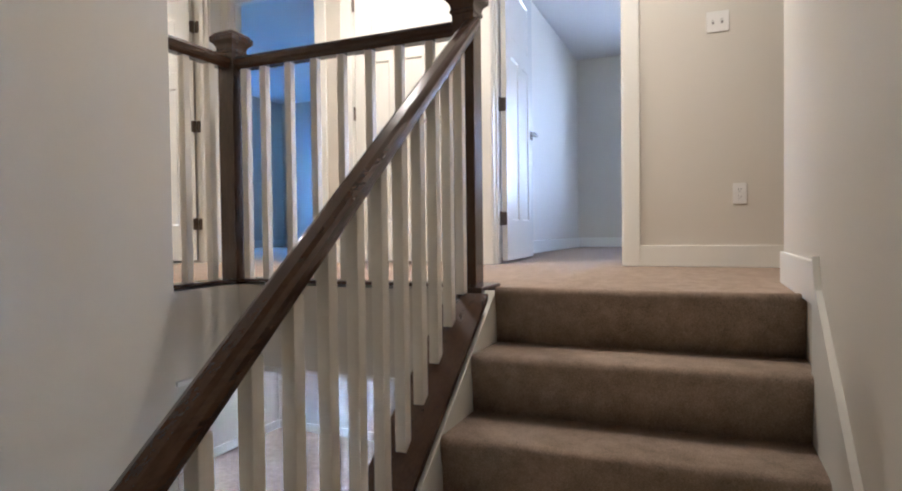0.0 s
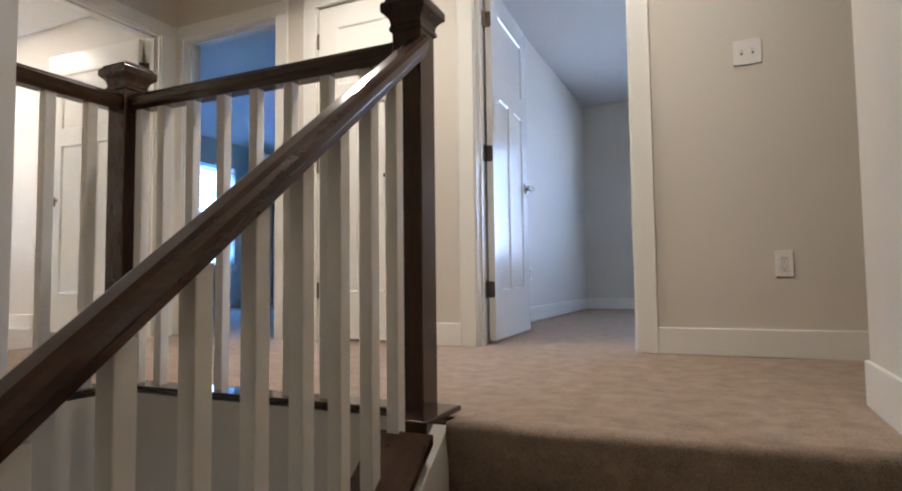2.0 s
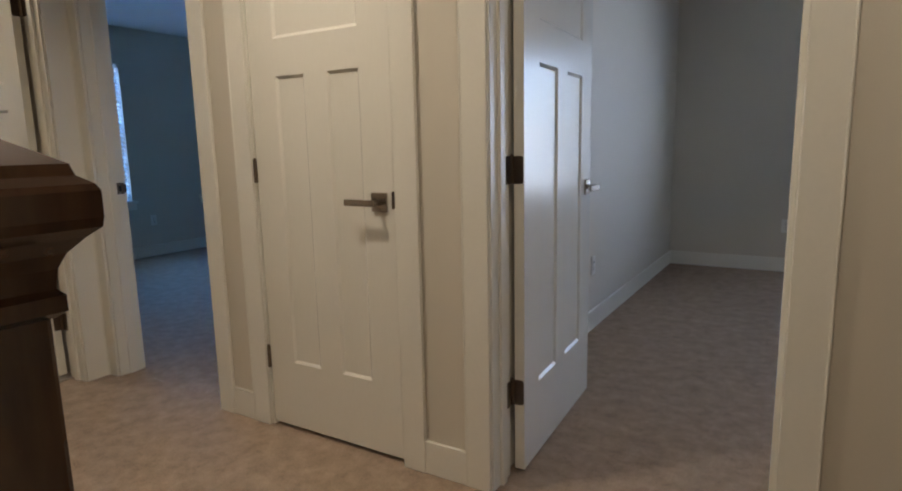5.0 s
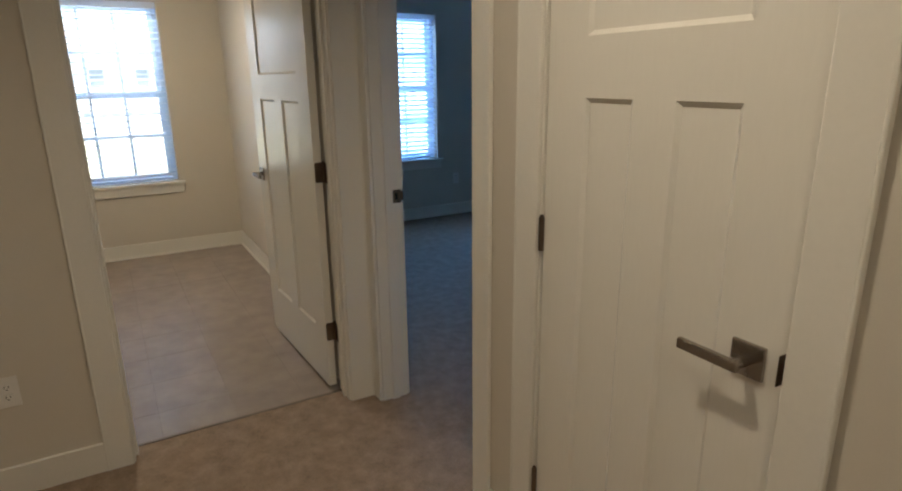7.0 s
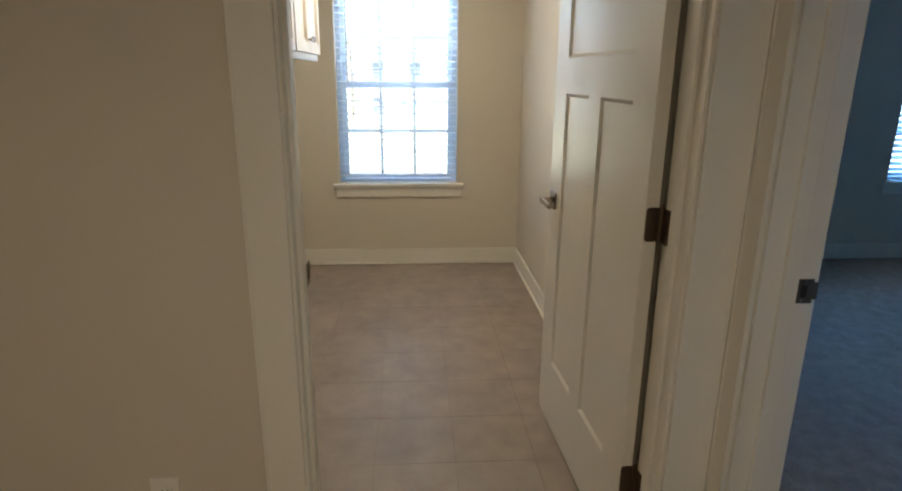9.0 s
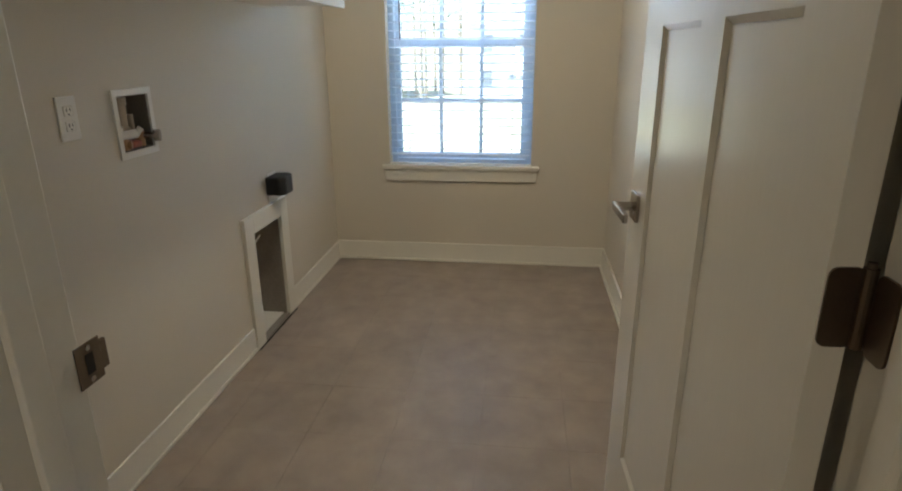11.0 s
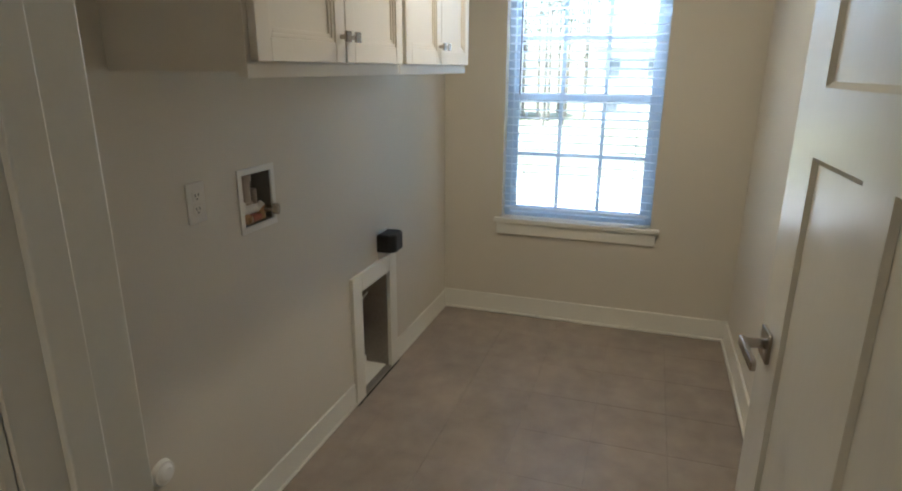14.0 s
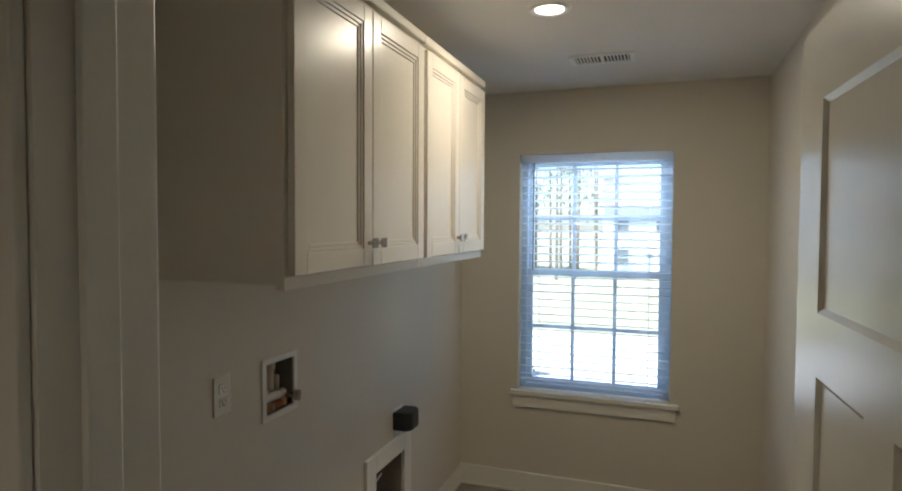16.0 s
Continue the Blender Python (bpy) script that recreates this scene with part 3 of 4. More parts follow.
def plate(kind, m):
    """Wall plate facing -y in its own frame: 'outlet' or 'switch'."""
    w, h = (0.07, 0.115) if kind == "outlet" else (0.116, 0.115)
    name = "power_outlet" if kind == "outlet" else "light_switch"
    root = tagged(new(name), "white duplex power outlet plate on the wall" if kind == "outlet" else "white double toggle light switch plate on the wall", "outlet" if kind == "outlet" else "light switch", "outlets" if kind == "outlet" else "")
    bm = bmesh.new()
    box(bm, -w / 2, w / 2, -0.006, 0.0, -h / 2, h / 2, bevel=0.0025)
    mesh("plate", bm, M_PLATE, parent=root)
    if kind == "outlet":
        for s in (-1, 1):
            bm = bmesh.new()
            box(bm, -0.0165, 0.0165, -0.0085, -0.005, s * 0.0195 - 0.014, s * 0.0195 + 0.014, bevel=0.003)
            mesh("socket", bm, M_PLATE, parent=root)
            bm = bmesh.new()
            box(bm, -0.0075, -0.0050, -0.0090, -0.0080, s * 0.0195 - 0.002, s * 0.0195 + 0.008)
            box(bm, 0.0050, 0.0075, -0.0090, -0.0080, s * 0.0195 - 0.001, s * 0.0195 + 0.007)
            cyl(bm, (0, -0.0080, s * 0.0195 - 0.008), (0, -0.0090, s * 0.0195 - 0.008), 0.0026, 10)
            mesh("slot", bm, M_DARK, parent=root)
    else:
        for s in (-1, 1):
            bm = bmesh.new()
            box(bm, s * 0.023 - 0.005, s * 0.023 + 0.005, -0.0070, -0.0055, -0.012, 0.012)
            mesh("toggle_slot", bm, M_BOXIN, parent=root)
            bm = bmesh.new()
            box(bm, s * 0.023 - 0.0035, s * 0.023 + 0.0035, -0.016, -0.006, -0.002, 0.008, bevel=0.001)
            mesh("toggle", bm, M_PLATE, parent=root)
    root.matrix_world = m
    return root


plate("switch", pose(3.71, 0, 1.365))
plate("outlet", pose(3.82, 0, 0.408))
plate("outlet", pose(0.13, -1.385, 0.41, 0, 0, 90))
plate("outlet", pose(-0.870, -1.69, 1.147, 0, 0, 180))
plate("outlet", pose(2.10, 1.90, 0.40, 0, 0, 90))
plate("outlet", pose(-3.05, 2.32, 0.40, 0, 0, 90))
plate("outlet", pose(3.05, 4.22, 0.40))

# ---------------------------------------------------------------- laundry room
# water supply box: recessed
wb = tagged(new("washer_supply_box"), "recessed white washer supply box with pipes and valves", "utility box")
X0, X1, Z0, Z1 = -1.224, -1.073, 1.022, 1.188
bm = bmesh.new()
F = 0.020
for a in ((X0 - F, X1 + F, Z1, Z1 + F), (X0 - F, X1 + F, Z0 - F, Z0), (X0 - F, X0, Z0, Z1), (X1, X1 + F, Z0, Z1)):
    box(bm, a[0], a[1], -1.69, -1.684, a[2], a[3], bevel=0.0015)
mesh("frame", bm, M_PLATE, parent=wb)
bm = bmesh.new()
box(bm, X0, X1, -1.765, -1.76, Z0, Z1)
for a in ((X0, X0 + 0.003, Z0, Z1), (X1 - 0.003, X1, Z0, Z1), (X0, X1, Z0, Z0 + 0.003), (X0, X1, Z1 - 0.003, Z1)):
    box(bm, a[0], a[1], -1.76, -1.691, a[2], a[3])
mesh("recess", bm, M_BOXIN, parent=wb)
xm = -1.148
bm = bmesh.new()
cyl(bm, (xm, -1.738, 1.076), (xm, -1.738, 1.166), 0.021)
cyl(bm, (xm, -1.738, 1.157), (xm, -1.738, 1.179), 0.026)
cyl(bm, (xm, -1.738, 1.062), (xm, -1.738, 1.089), 0.026)
cyl(bm, (xm - 0.045, -1.735, 1.071), (xm - 0.045, -1.735, 1.125), 0.010)
mesh("standpipe", bm, M_PVC, parent=wb)
bm = bmesh.new()
cyl(bm, (xm + 0.056, -1.712, 1.069), (xm - 0.015, -1.706, 1.069), 0.014)
cyl(bm, (xm + 0.058, -1.712, 1.067), (xm + 0.058, -1.704, 1.099), 0.012)
cyl(bm, (xm - 0.012, -1.706, 1.062), (xm - 0.026, -1.690, 1.087), 0.010)
tagged(mesh("supply_tee", bm, M_PLATE, parent=wb), "white plastic supply tee")
bm = bmesh.new()
cyl(bm, (xm + 0.040, -1.712, 1.026), (xm + 0.040, -1.712, 1.058), 0.017, 12)
cyl(bm, (xm + 0.040, -1.712, 1.040), (xm + 0.030, -1.690, 1.040), 0.013, 12)
mesh("valve", bm, M_BRASS, parent=wb)
bm = bmesh.new()
cyl(bm, (xm - 0.045, -1.712, 1.026), (xm - 0.045, -1.712, 1.076), 0.015, 12)
mesh("valve", bm, M_BRASS, parent=wb)
bm = bmesh.new()
cyl(bm, (xm - 0.050, -1.706, 1.058), (xm - 0.060, -1.672, 1.058), 0.010, 12)
cyl(bm, (xm - 0.060, -1.672, 1.058), (xm - 0.066, -1.655, 1.058), 0.019, 10)
mesh("valve_knob", bm, M_NICKEL, parent=wb)
bm = bmesh.new()
box(bm, xm - 0.030, xm + 0.018, -1.722, -1.694, 1.026, 1.049, bevel=0.006)
tagged(mesh("valve_handle", bm, M_RED, parent=wb), "dull red valve handle")

# dryer vent recess at the floor
dv = tagged(new("dryer_vent_recess"), "white trimmed metal dryer vent recess at the floor", "vent recess")
bm = bmesh.new()
A0, A1, B1 = -2.135, -1.83, 0.535
box(bm, A1, A1 + 0.088, -1.69, -1.672, 0.0, B1 + 0.085, bevel=0.003)
box(bm, A0 - 0.085, A0, -1.69, -1.672, 0.0, B1 + 0.085, bevel=0.003)
box(bm, A0, A1, -1.69, -1.672, B1, B1 + 0.085, bevel=0.003)
mesh("casing", bm, M_TRIM, parent=dv)
bm = bmesh.new()
box(bm, A0 - 0.01, A1 + 0.01, -1.84, -1.835, 0, B1 + 0.01)
box(bm, A0 + 0.001, A0 + 0.005, -1.834, -1.691, 0.001, B1 - 0.006)
box(bm, A1 - 0.005, A1 - 0.001, -1.834, -1.691, 0.001, B1 - 0.006)
box(bm, A0 + 0.001, A1 - 0.001, -1.834, -1.691, B1 - 0.005, B1 - 0.001)
box(bm, A0, A1, -1.835, -1.675, 0.004, 0.012)
mesh("liner", bm, M_METAL, parent=dv)
# pale strip paints the lit edge at the back of the recess floor
bm = bmesh.new()
box(bm, A0 + 0.006, A1 - 0.006, -1.833, -1.815, 0.012, 0.052, bevel=0.004)
box(bm, A0 + 0.006, A1 - 0.006, -1.815, -1.705, 0.0125, 0.018, bevel=0.002)
tagged(mesh("lit_floor_strip", bm, M_PLATE, parent=dv), "pale recess floor with the lit back edge painted as a strip")
bm = bmesh.new()
box(bm, A0 - 0.08, A1 + 0.09, -1.671, -1.664, 0.0005, 0.004)
tagged(mesh("floor_joint", bm, M_DARK, parent=dv), "dark open joint along the floor")
bm = bmesh.new()
box(bm, A1 - 0.045, A1 - 0.0, -1.705, -1.70, B1 - 0.07, B1 - 0.03)
cyl(bm, (A1 - 0.04, -1.70, B1 - 0.06), (A1 - 0.075, -1.685, B1 - 0.03), 0.004, 8)
mesh("bracket", bm, M_PLATE, parent=dv)

# black dryer power cover
dp = tagged(new("dryer_power_receptacle"), "black box-shaped dryer power receptacle on a white plate", "outlet")
bm = bmesh.new()
prism(bm, [(-2.155, -1.69), (-2.165, -1.625), (-2.14, -1.60), (-2.06, -1.60), (-2.03, -1.625), (-2.03, -1.69)], "z", 0.662, 0.748)
bmesh.ops.bevel(bm, geom=list(bm.edges), offset=0.004, segments=2, affect="EDGES")
mesh("cover", bm, M_BLACK, parent=dp)
bm = bmesh.new()
box(bm, -2.145, -2.045, -1.69, -1.684, 0.60, 0.76, bevel=0.002)
mesh("plate", bm, M_PLATE, parent=dp)

# round white cap low on the wall
bm = bmesh.new()
cyl(bm, (-0.62, -1.69, 0.44), (-0.62, -1.676, 0.44), 0.038, 24, 0.034)
cyl(bm, (-0.62, -1.676, 0.44), (-0.62, -1.668, 0.44), 0.028, 24, 0.018)
tagged(mesh("cleanout_cap", bm, M_PLATE, smooth=False), "round white plastic cap on the laundry wall", "wall cap")


# wall cabinets
def cabinet(x0, x1, label):
    root = tagged(new("wall_cabinet"), label, "cabinet", "wall cabinets of the laundry")
    yb, yf, z0, z1 = -1.69, -1.315, 1.49, 2.285
    bm = bmesh.new()
    box(bm, x0, x1, yb, yf, z0 + 0.012, z1)
    box(bm, x0 - 0.0015, x1 + 0.0015, yf - 0.02, yf + 0.004, z0, z0 + 0.03, bevel=0.001)
    mesh("body", bm, M_CAB, parent=root)
    mid = (x0 + x1) / 2
    for a, b, side in ((x0 + 0.012, mid - 0.002, 1), (mid + 0.002, x1 - 0.012, -1)):
        d = bmesh.new()
        lo, hi = z0 + 0.034, z1 - 0.02
        f0, f1 = yf + 0.003, yf + 0.023
        S = 0.052
        box(d, a + 0.003, b - 0.003, f0 + 0.001, f1 - 0.012, lo + 0.003, hi - 0.003)
        for q in ((a, a + S, lo, hi), (b - S, b, lo, hi), (a + S, b - S, lo, lo + S), (a + S, b - S, hi - S, hi)):
            box(d, q[0], q[1], f0, f1, q[2], q[3], bevel=0.0025)
        # stepped moulding round a raised centre
        for inset, wdt, top in ((S, 0.010, f1 - 0.004), (S + 0.010, 0.010, f1 - 0.008)):
            p = (a + inset, b - inset, lo + inset, hi - inset)
            for q in ((p[0], p[0] + wdt, p[2], p[3]), (p[1] - wdt, p[1], p[2], p[3]), (p[0] + wdt, p[1] - wdt, p[2], p[2] + wdt), (p[0] + wdt, p[1] - wdt, p[3] - wdt, p[3])):
                box(d, q[0], q[1], f0, top, q[2], q[3], bevel=0.0015)
        door_part = mesh("cabinet_door", d, M_CAB, parent=root)
        k = bmesh.new()
        kx = (b - 0.026) if side == 1 else (a + 0.026)
        cyl(k, (kx, f1, z0 + 0.10), (kx, f1 + 0.018, z0 + 0.10), 0.006, 12)
        box(k, kx - 0.014, kx + 0.014, f1 + 0.018, f1 + 0.026, z0 + 0.086, z0 + 0.114, bevel=0.002)
        tagged(mesh("knob", k, M_NICKEL, parent=door_part), "square nickel knob")
    bm = bmesh.new()
    box(bm, x0, x1, yb, yf + 0.022, z1, z1 + 0.03, bevel=0.004)
    mesh("crown", bm, M_CAB, parent=root)
    return root


cabinet(-1.455, -0.645, "cream painted two-door laundry wall cabinet")
cabinet(-2.205, -1.462, "cream painted two-door laundry wall cabinet")

# recessed lamps, two of them added to go with the fill lights


def downlight(x, y):
    root = tagged(new("recessed_ceiling_lamp"), "round recessed ceiling lamp, lit warm, known or added for fill", "ceiling lamp", "recessed ceiling lamps")
    root.location = (x, y, H)
    bm = bmesh.new()
    n = 32
    rings = []
    for r, z in ((0.078, -0.001), (0.076, -0.006), (0.062, -0.009), (0.054, -0.004)):
        rings.append([bm.verts.new((r * math.cos(2 * math.pi * i / n), r * math.sin(2 * math.pi * i / n), z)) for i in range(n)])
    for a, b in zip(rings, rings[1:]):
        for i in range(n):
            bm.faces.new((a[i], a[(i + 1) % n], b[(i + 1) % n], b[i]))
    mesh("trim_ring", bm, M_PLATE, smooth=True, parent=root)
    bm = bmesh.new()
    cyl(bm, (0, 0, -0.001), (0, 0, -0.004), 0.055, 32)
    mesh("lens", bm, M_LAMP, parent=root)
    return root


# laundry and hall lamps, then the two added ones
for x, y in ((-1.70, -0.90), (1.70, -0.68), (3.15, -1.00), (2.45, -5.20)):
    downlight(x, y)

# supply register in the ceiling
rg = tagged(new("air_register"), "white louvred ceiling air register", "air vent")
rg.location = (-2.43, -0.78, H)
bm = bmesh.new()
for q in ((-0.08, 0.08, -0.15, -0.125), (-0.08, 0.08, 0.125, 0.15), (-0.08, -0.058, -0.125, 0.125), (0.058, 0.08, -0.125, 0.125), (-0.058, 0.058, -0.008, 0.008)):
    box(bm, q[0], q[1], q[2], q[3], -0.009, -0.001, bevel=0.002)
mesh("frame", bm, M_PLATE, parent=rg)
bm = bmesh.new()
box(bm, -0.06, 0.06, -0.127, 0.127, -0.0015, -0.0008)
mesh("duct", bm, M_DARK, parent=rg)
slat_mesh = None
for i in range(16):
    y = -0.118 + 0.0157 * i
    if abs(y) < 0.01:
        continue
    if slat_mesh is None:
        b2 = bmesh.new()
        box(b2, -0.058, 0.058, -0.0042, 0.0042, -0.001, 0.001)
        s = mesh("louvre", b2, M_PLATE, parent=rg)
        slat_mesh = s.data
    else:
        s = new("louvre", slat_mesh)
        s.parent = rg
    s.matrix_basis = pose(0, y, -0.0055, 40 if y < 0 else -40)

# ---------------------------------------------------------------- windows and blinds


def window(name, x, y0, y1, z0, z1, face, slats=28, turn=0, tilt=-9):
    """A double-hung window in a wall whose inner face is at x; face is +1 where the room lies on the +x side."""
    root = tagged(new(name), "white double-hung vinyl window with three by two grilles in each sash", "window", kind="structure")
    f = face

    def put(bm, d0, d1, a, b, lo, hi, bev=0.002):
        box(bm, *sorted((x - f * d0, x - f * d1)), a, b, lo, hi, bevel=bev)
    bm = bmesh.new()
    t = 0.035
    for q in ((y0, y0 + t, z0, z1), (y1 - t, y1, z0, z1), (y0 + t, y1 - t, z1 - t, z1), (y0 + t, y1 - t, z0, z0 + 0.025)):
        put(bm, 0.075, 0.15, *q)
    mesh("frame", bm, M_VINYL, parent=root)
    zm = (z0 + z1) / 2
    for nm, d0, d1, lo, hi in (("lower_sash", 0.085, 0.112, z0 + 0.03, zm + 0.02), ("upper_sash", 0.115, 0.142, zm - 0.02, z1 - t)):
        bm = bmesh.new()
        r = 0.032
        a, b = y0 + t, y1 - t
        for q in ((a, a + r, lo, hi), (b - r, b, lo, hi), (a + r, b - r, lo, lo + r), (a + r, b - r, hi - r, hi)):
            put(bm, d0, d1, *q)
        g = 0.010
        ga, gb, gl, gh = a + r, b - r, lo + r, hi - r
        hz = (gl + gh) / 2
        put(bm, d0 + 0.006, d1 - 0.006, ga, gb, hz - g, hz + g, 0.0)
        for i in (1, 2):
            yy = ga + (gb - ga) * i / 3
            put(bm, d0 + 0.007, d1 - 0.007, yy - g, yy + g, gl, hz - g, 0.0)
            put(bm, d0 + 0.007, d1 - 0.007, yy - g, yy + g, hz + g, gh, 0.0)
        sash = mesh(nm, bm, M_VINYL, parent=root)
        bm = bmesh.new()
        put(bm, (d0 + d1) / 2 - 0.002, (d0 + d1) / 2 + 0.002, ga - 0.004, gb + 0.004, gl - 0.004, gh + 0.004, 0.0)
        p = mesh("pane", bm, M_GLASS, parent=sash)
        p.visible_shadow = False
    bm = bmesh.new()
    box(bm, *sorted((x - f * 0.075, x + f * 0.032)), y0 - 0.045, y1 + 0.05, z0 - 0.026, z0 - 0.001, bevel=0.004)
    mesh("stool", bm, M_TRIM, parent=root)
    bm = bmesh.new()
    box(bm, *sorted((x + f * 0.001, x + f * 0.016)), y0 - 0.03, y1 + 0.035, z0 - 0.100, z0 - 0.026, bevel=0.003)
    mesh("apron", bm, M_TRIM, parent=root)
    # blind
    bl = tagged(new("window_blind"), "white horizontal slat blind, lowered with open slats", "blind", "window blinds")
    bm = bmesh.new()
    box(bm, *sorted((x - f * 0.012, x - f * 0.062)), y0 + 0.004, y1 - 0.004, z1 - 0.05, z1 - 0.002, bevel=0.003)
    mesh("headrail", bm, M_SLAT, parent=bl)
    bm = bmesh.new()
    box(bm, *sorted((x - f * 0.016, x - f * 0.058)), y0 + 0.008, y1 - 0.008, z0 + 0.050, z0 + 0.064, bevel=0.003)
    mesh("bottom_rail", bm, M_SLAT, parent=bl)
    bm = bmesh.new()
    ln = (y1 - y0 - 0.016) / 2
    prof = [(-0.024, -0.001), (-0.008, 0.0020), (0.008, 0.0020), (0.024, -0.001), (0.024, -0.0032), (0.008, 0.0), (-0.008, 0.0), (-0.024, -0.0032)]
    prism(bm, prof, "y", -ln, ln)
    sm = None
    pitch = (z1 - 0.06 - z0 - 0.08) / slats
    for i in range(slats):
        zz = z0 + 0.082 + pitch * (i + 0.3)
        if sm is None:
            s = mesh("slat", bm, M_SLAT, parent=bl)
            sm = s.data
        else:
            s = new("slat", sm)
            s.parent = bl
        s.matrix_basis = pose(x - f * 0.037, (y0 + y1) / 2, zz, 0, f * (tilt + 1.2 * math.sin(i * 2.1)), 0)
    bm = bmesh.new()
    for yy in (y0 + 0.12, y1 - 0.12):
        for d in (0.014, 0.060):
            cyl(bm, (x - f * d, yy, z0 + 0.02), (x - f * d, yy, z1 - 0.05), 0.0011, 6)
    mesh("ladder_cord", bm, M_SLAT, parent=bl)
    bm = bmesh.new()
    cyl(bm, (x - f * 0.004, y0 + 0.085, zm + 0.02), (x - f * 0.010, y0 + 0.085, z1 - 0.05), 0.004, 8)
    tagged(mesh("tilt_wand", bm, M_BOXIN, parent=bl), "thin tilt wand")
    root.matrix_world = bl.matrix_world = pose(0, 0, 0, 0, 0, turn)
    return root


window("window_1", -3.05, *WIN, 1)
window("window_2", -3.05, *BWA, 1, tilt=30)
window("window_3", -3.05, *BWB, 1, tilt=30)
window("window_4", -4.22, 3.40, 4.27, 0.632, 2.065, 1, turn=-90)
window("window_5", -4.22, 4.35, 5.22, 0.632, 2.065, 1, turn=-90)

# ---------------------------------------------------------------- lower level seen through the stairwell
structure(boxes("floor_lower", [(-2.4, 4.15, -6.6, 6.0, LOW - 0.15, LOW)], M_CARPET), "beige-brown carpet of the lower level", "floor")
wall("wall_lower_west", "y", -2.42, -2.30, -1.9, 6.0, LOW, -0.38, [(1.3, 2.4, -1.5, -0.75)])
wall("wall_lower_north", "x", 3.55, 3.67, -2.30, 4.15, LOW, -0.38)
wall("wall_lower_east", "y", 4.05, 4.17, -1.0, 3.55, LOW, -0.38)
wall("wall_lower_south", "x", -2.02, -1.90, -2.42, 1.57, LOW, -0.38)
structure(boxes("ceiling_lower", [(-2.3, 1.69, -1.9, -1.545, -0.40, -0.38), (-2.3, 4.03, -1.545, 3.55, -0.40, -0.38)], M_CEIL), "flat white ceiling of the lower level", "ceiling")
baseboard("baseboard", "y", -2.30, 1, -1.9, 3.55, False, LOW)
baseboard("baseboard", "x", 3.55, -1, -2.28, 4.03, False, LOW)
window("window_6", -2.30, 1.3, 2.4, -1.5, -0.75, 1, 18)

# ---------------------------------------------------------------- outdoors
M_GROUND = material("dry_lawn", (0.36, 0.34, 0.24), 0.95, var=0.3, scale=0.35, fine=9, bump=0.5, dist=0.03, tint=(0.30, 0.33, 0.18), coords="World")
M_DRIVE = material("pale_concrete", (0.62, 0.60, 0.56), 0.9, var=0.08, scale=0.6, fine=14, bump=0.2, coords="World")
M_SIDING = material("white_siding", (0.78, 0.78, 0.76), 0.6, var=0.03, scale=0.5, fine=8, bump=0.1, coords="World")
M_ROOF = material("grey_shingles", (0.30, 0.29, 0.28), 0.9, var=0.2, scale=2, fine=20, bump=0.4, coords="World")
M_PANE = material("far_window_pane", (0.26, 0.29, 0.32), 0.15, var=0.1)
M_BARK = material("bark", (0.36, 0.32, 0.26), 0.9, var=0.25, scale=6, fine=30, bump=0.5, dist=0.02)
M_LEAF = material("leaves", (0.10, 0.12, 0.06), 0.6, var=0.4, scale=3, fine=20, bump=0.1, tint=(0.08, 0.11, 0.05), piece=0.1)
GZ = -3.0
structure(boxes("ground", [(-400, 400, -400, 400, GZ - 0.3, GZ)], M_GROUND), "dry pale lawn reaching into the distance", "ground")
structure(boxes("road", [(-25, -19, -120, 120, GZ, GZ + 0.03)], M_DRIVE), "pale concrete street", "road")
structure(boxes("driveway", [(-19, -4.0, -9, 1.5, GZ, GZ + 0.025)], M_DRIVE), "pale concrete driveway", "driveway")


def house(cx, cy, w, d, h):
    root = tagged(new("house"), "white sided two-storey house with grey gabled roof", "house", "houses across the street")
    root.location = (cx, cy, GZ)
    boxes("wall", [(-d / 2, d / 2, -w / 2, w / 2, 0, h)], M_SIDING, parent=root)
    bm = bmesh.new()
    prism(bm, [(-d / 2 - 0.5, h), (d / 2 + 0.5, h), (0, h + 3.0)], "y", -w / 2 - 0.4, w / 2 + 0.4)
    mesh("roof", bm, M_ROOF, parent=root)
    for fl in (1.0, 3.9):
        for i in range(4):
            y = -w / 2 + w * (i + 0.5) / 4
            if fl < 2 and i in (1, 2):
                continue
            wi = boxes("window", [(d / 2 - 0.02, d / 2 + 0.02, y - 0.5, y + 0.5, fl, fl + 1.45)], M_PANE, parent=root)
            boxes("frame", [(d / 2, d / 2 + 0.07, y - 0.6, y - 0.5, fl - 0.1, fl + 1.55), (d / 2, d / 2 + 0.07, y + 0.5, y + 0.6, fl - 0.1, fl + 1.55), (d / 2, d / 2 + 0.07, y - 0.5, y + 0.5, fl + 1.45, fl + 1.55), (d / 2, d / 2 + 0.07, y - 0.5, y + 0.5, fl - 0.1, fl), (d / 2, d / 2 + 0.06, y - 0.5, y + 0.5, fl + 0.69, fl + 0.76)], M_SIDING, parent=wi)
    boxes("garage_door", [(d / 2, d / 2 + 0.05, -w / 4, w / 4, 0, 2.3)], M_SIDING, 0.02, parent=root)
    boxes("garage_light", [(d / 2 + 0.05, d / 2 + 0.06, -w / 4 + 0.3 + i * 0.95, -w / 4 + 1.0 + i * 0.95, 1.75, 2.1) for i in range(6)], M_PANE, parent=root)
    return root


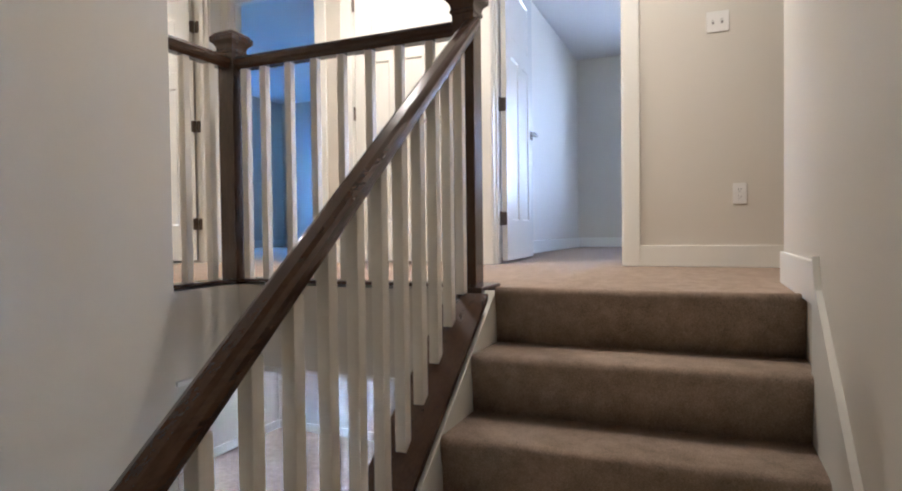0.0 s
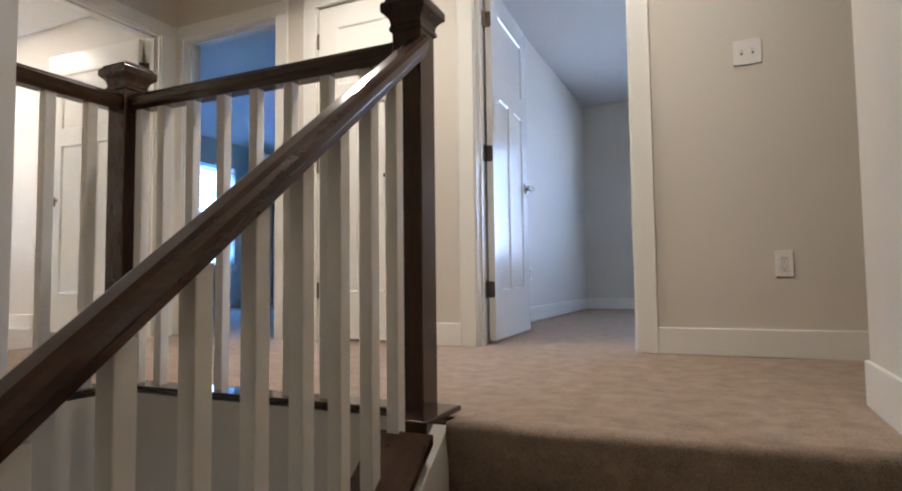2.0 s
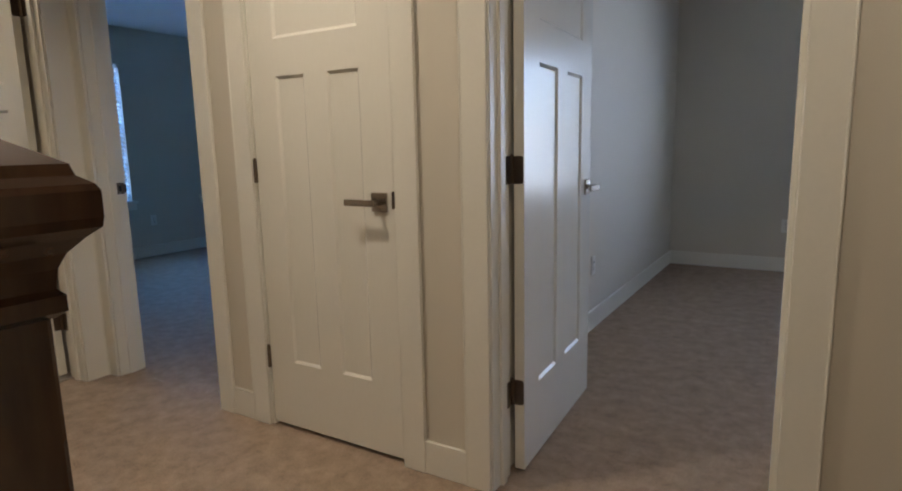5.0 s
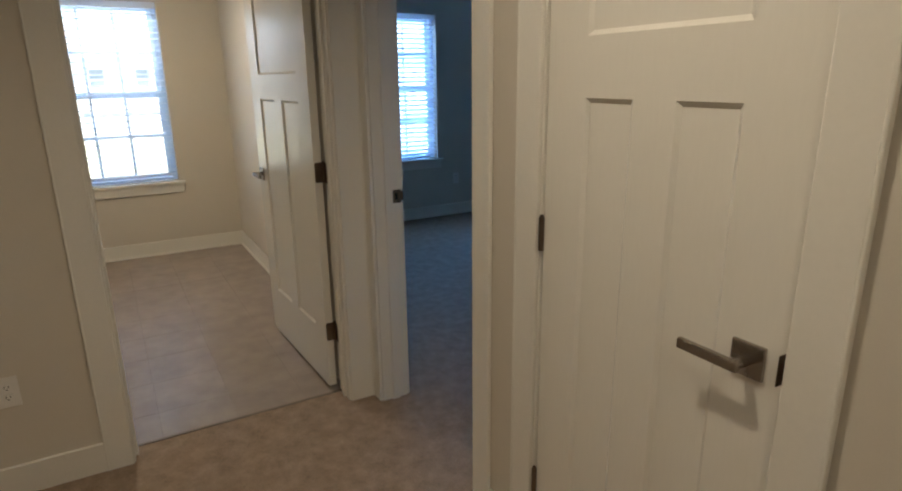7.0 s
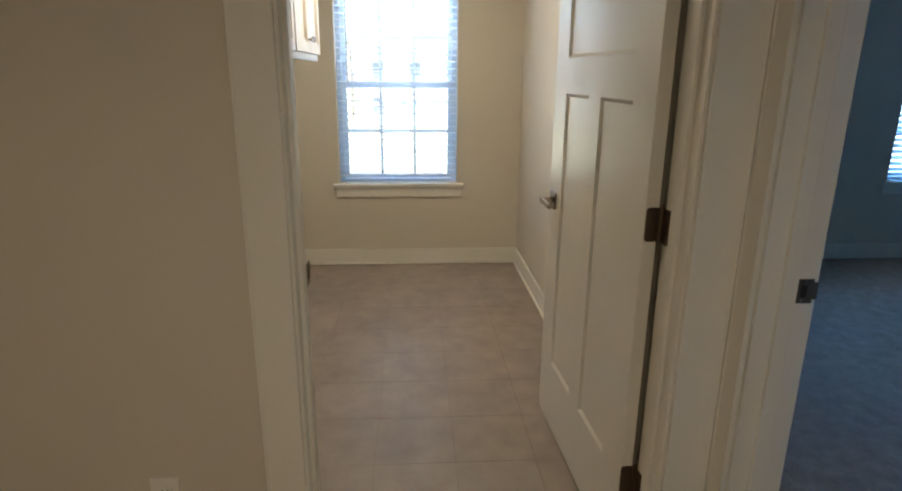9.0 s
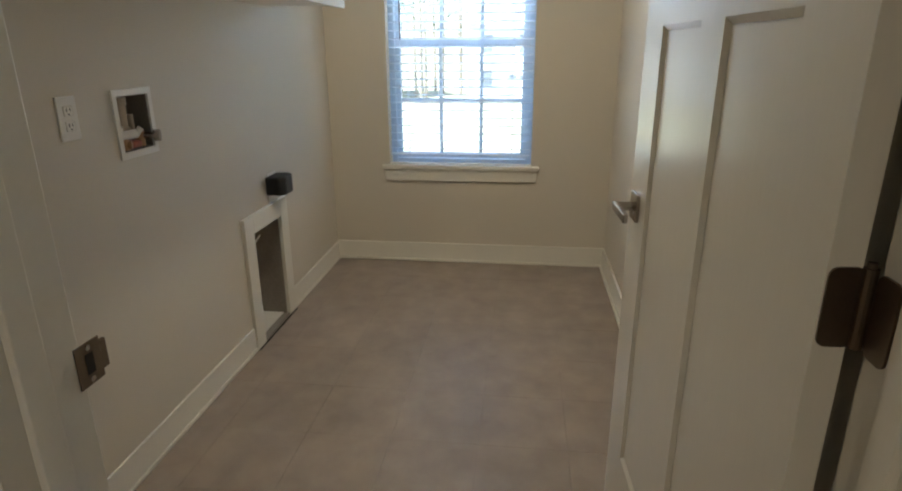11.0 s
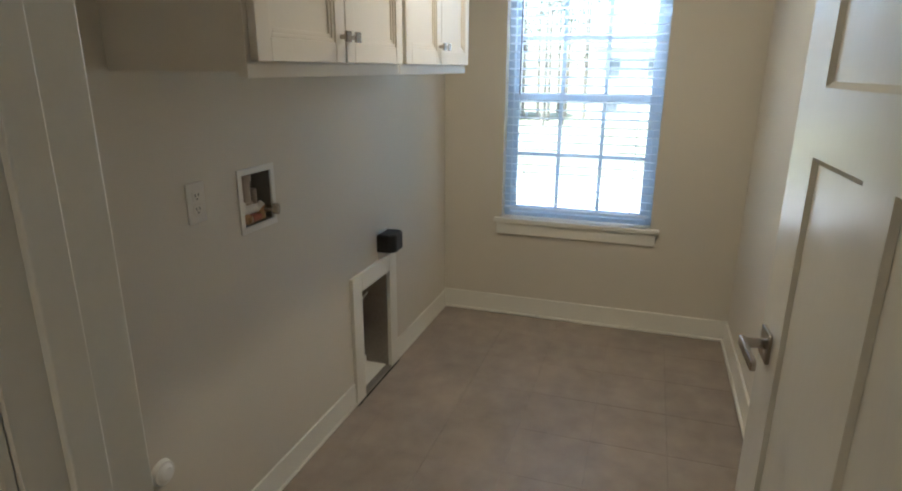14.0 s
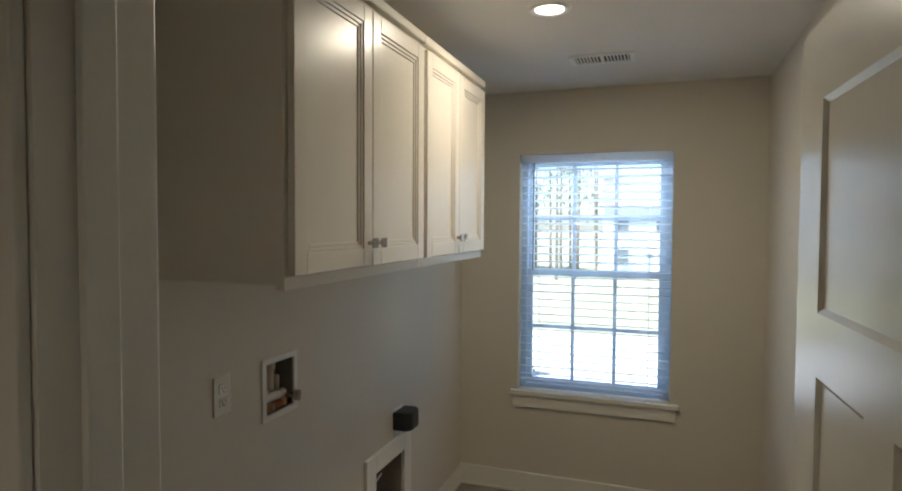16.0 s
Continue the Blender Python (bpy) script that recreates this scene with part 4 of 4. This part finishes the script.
for cy in (-38, -20, 1, 19, 37):
    house(-58, cy, 13, 9, 6.2)


def tree(x, y, h, seed, crown=1.0):
    rnd = random.Random(seed)
    root = tagged(new("tree"), "tall thin tree with sparse green crown", "tree", "trees across the street")
    root.location = (x, y, GZ)
    bm = bmesh.new()
    lean = rnd.uniform(-0.3, 0.3)
    cyl(bm, (0, 0, -0.2), (0.1, lean, h * 0.92), 0.16, 8, 0.04)
    tips = []
    for i in range(14):
        z = h * rnd.uniform(0.35, 0.9)
        a = rnd.uniform(0, 6.28)
        r = crown * rnd.uniform(0.6, 1.6)
        tip = (r * math.cos(a), r * math.sin(a) + lean * z / h, z + rnd.uniform(0.5, 1.6))
        cyl(bm, (0.05, lean * z / h, z), tip, 0.035, 5, 0.012)
        tips.append(tip)
    mesh("trunk", bm, M_BARK, parent=root)
    bm = bmesh.new()
    for tip in tips + [(0, 0, h * 0.8)]:
        for _ in range(10):
            c = Vector(tip) + Vector((rnd.gauss(0, 0.55), rnd.gauss(0, 0.55), rnd.gauss(0, 0.5)))
            u = Vector((rnd.gauss(0, 1), rnd.gauss(0, 1), rnd.gauss(0, 1))).normalized() * 0.15
            v = Vector((rnd.gauss(0, 1), rnd.gauss(0, 1), rnd.gauss(0, 1))).normalized() * 0.09
            bm.faces.new([bm.verts.new(c + k) for k in (-u, v, u, -v)])
    tagged(mesh("crown", bm, M_LEAF, parent=root), kind="stuff")
    return root


for i, (x, y, h) in enumerate(((-50, -11.5, 13), (-54, -9.3, 15), (-51, -7.6, 13), (-57, -6.5, 16), (-62, -11, 16), (-48, 10, 11), (-60, -8.6, 17), (-52, -13.2, 13), (-66, -7.4, 17), (-64, -9.9, 17), (-58, -12.4, 15), (-55, -10.4, 14), (-61, -13.6, 16), (-49, -8.9, 12))):
    tree(x, y, h, 40 + i)
# small clipped evergreen by the street
rnd = random.Random(7)
bush = tagged(new("shrub"), "small cone-shaped green shrub", "shrub")
bush.location = (-17.5, -4.6, GZ)
bm = bmesh.new()
cyl(bm, (0, 0, 0), (0, 0, 0.5), 0.05, 6)
mesh("stem", bm, M_BARK, parent=bush)
bm = bmesh.new()
for _ in range(900):
    z = rnd.uniform(0.15, 1.5)
    r = 0.42 * (1.55 - z) / 1.4 * rnd.uniform(0.7, 1.05)
    a = rnd.uniform(0, 6.28)
    c = Vector((r * math.cos(a), r * math.sin(a), z))
    u = Vector((rnd.gauss(0, 1), rnd.gauss(0, 1), rnd.gauss(0, 1))).normalized() * 0.07
    v = Vector((rnd.gauss(0, 1), rnd.gauss(0, 1), rnd.gauss(0, 1))).normalized() * 0.04
    bm.faces.new([bm.verts.new(c + k) for k in (-u, v, u, -v)])
tagged(mesh("foliage", bm, M_LEAF, parent=bush), kind="stuff")

# ---------------------------------------------------------------- laundry floor tiles
lf = structure(boxes("floor_laundry", [(-3.05, 0.02, -1.69, 0.06, -0.30, -0.0045)], M_GROUT), "grey-brown tiled laundry floor", "floor")
TX, TY, GAP = 0.3165, 0.3095, 0.0005
tile_meshes = {}
for i in range(-1, 12):
    for j in range(-6, 4):
        x1 = -0.22 + TX * 1 - TX * i
        x0, ya = x1 - TX, -0.618 + TY * j
        yb = ya + TY
        x0, x1, ya, yb = max(x0, -3.05), min(x1, 0.018), max(ya, -1.69), min(yb, 0.045)
        if x1 - x0 < 0.02 or yb - ya < 0.02:
            continue
        key = (round(x1 - x0, 3), round(yb - ya, 3))
        if key not in tile_meshes:
            bm = bmesh.new()
            hx, hy = (x1 - x0) / 2 - GAP, (yb - ya) / 2 - GAP
            box(bm, -hx, hx, -hy, hy, -0.004, 0.0, bevel=0.0008)
            me = bpy.data.meshes.new("tile")
            bm.to_mesh(me)
            bm.free()
            me.materials.append(M_TILE)
            tile_meshes[key] = me
        t = new("tile", tile_meshes[key])
        t.location = ((x0 + x1) / 2, (ya + yb) / 2, 0.0004 * noise.noise((i * 3.1, j * 2.7, 0)))
        t.parent = lf
structure(boxes("trim_threshold", [(0.012, 0.026, LAU[0], LAU[1], -0.003, 0.003)], M_GROUT, 0.001), "thin edge strip between tile and carpet", "trim")
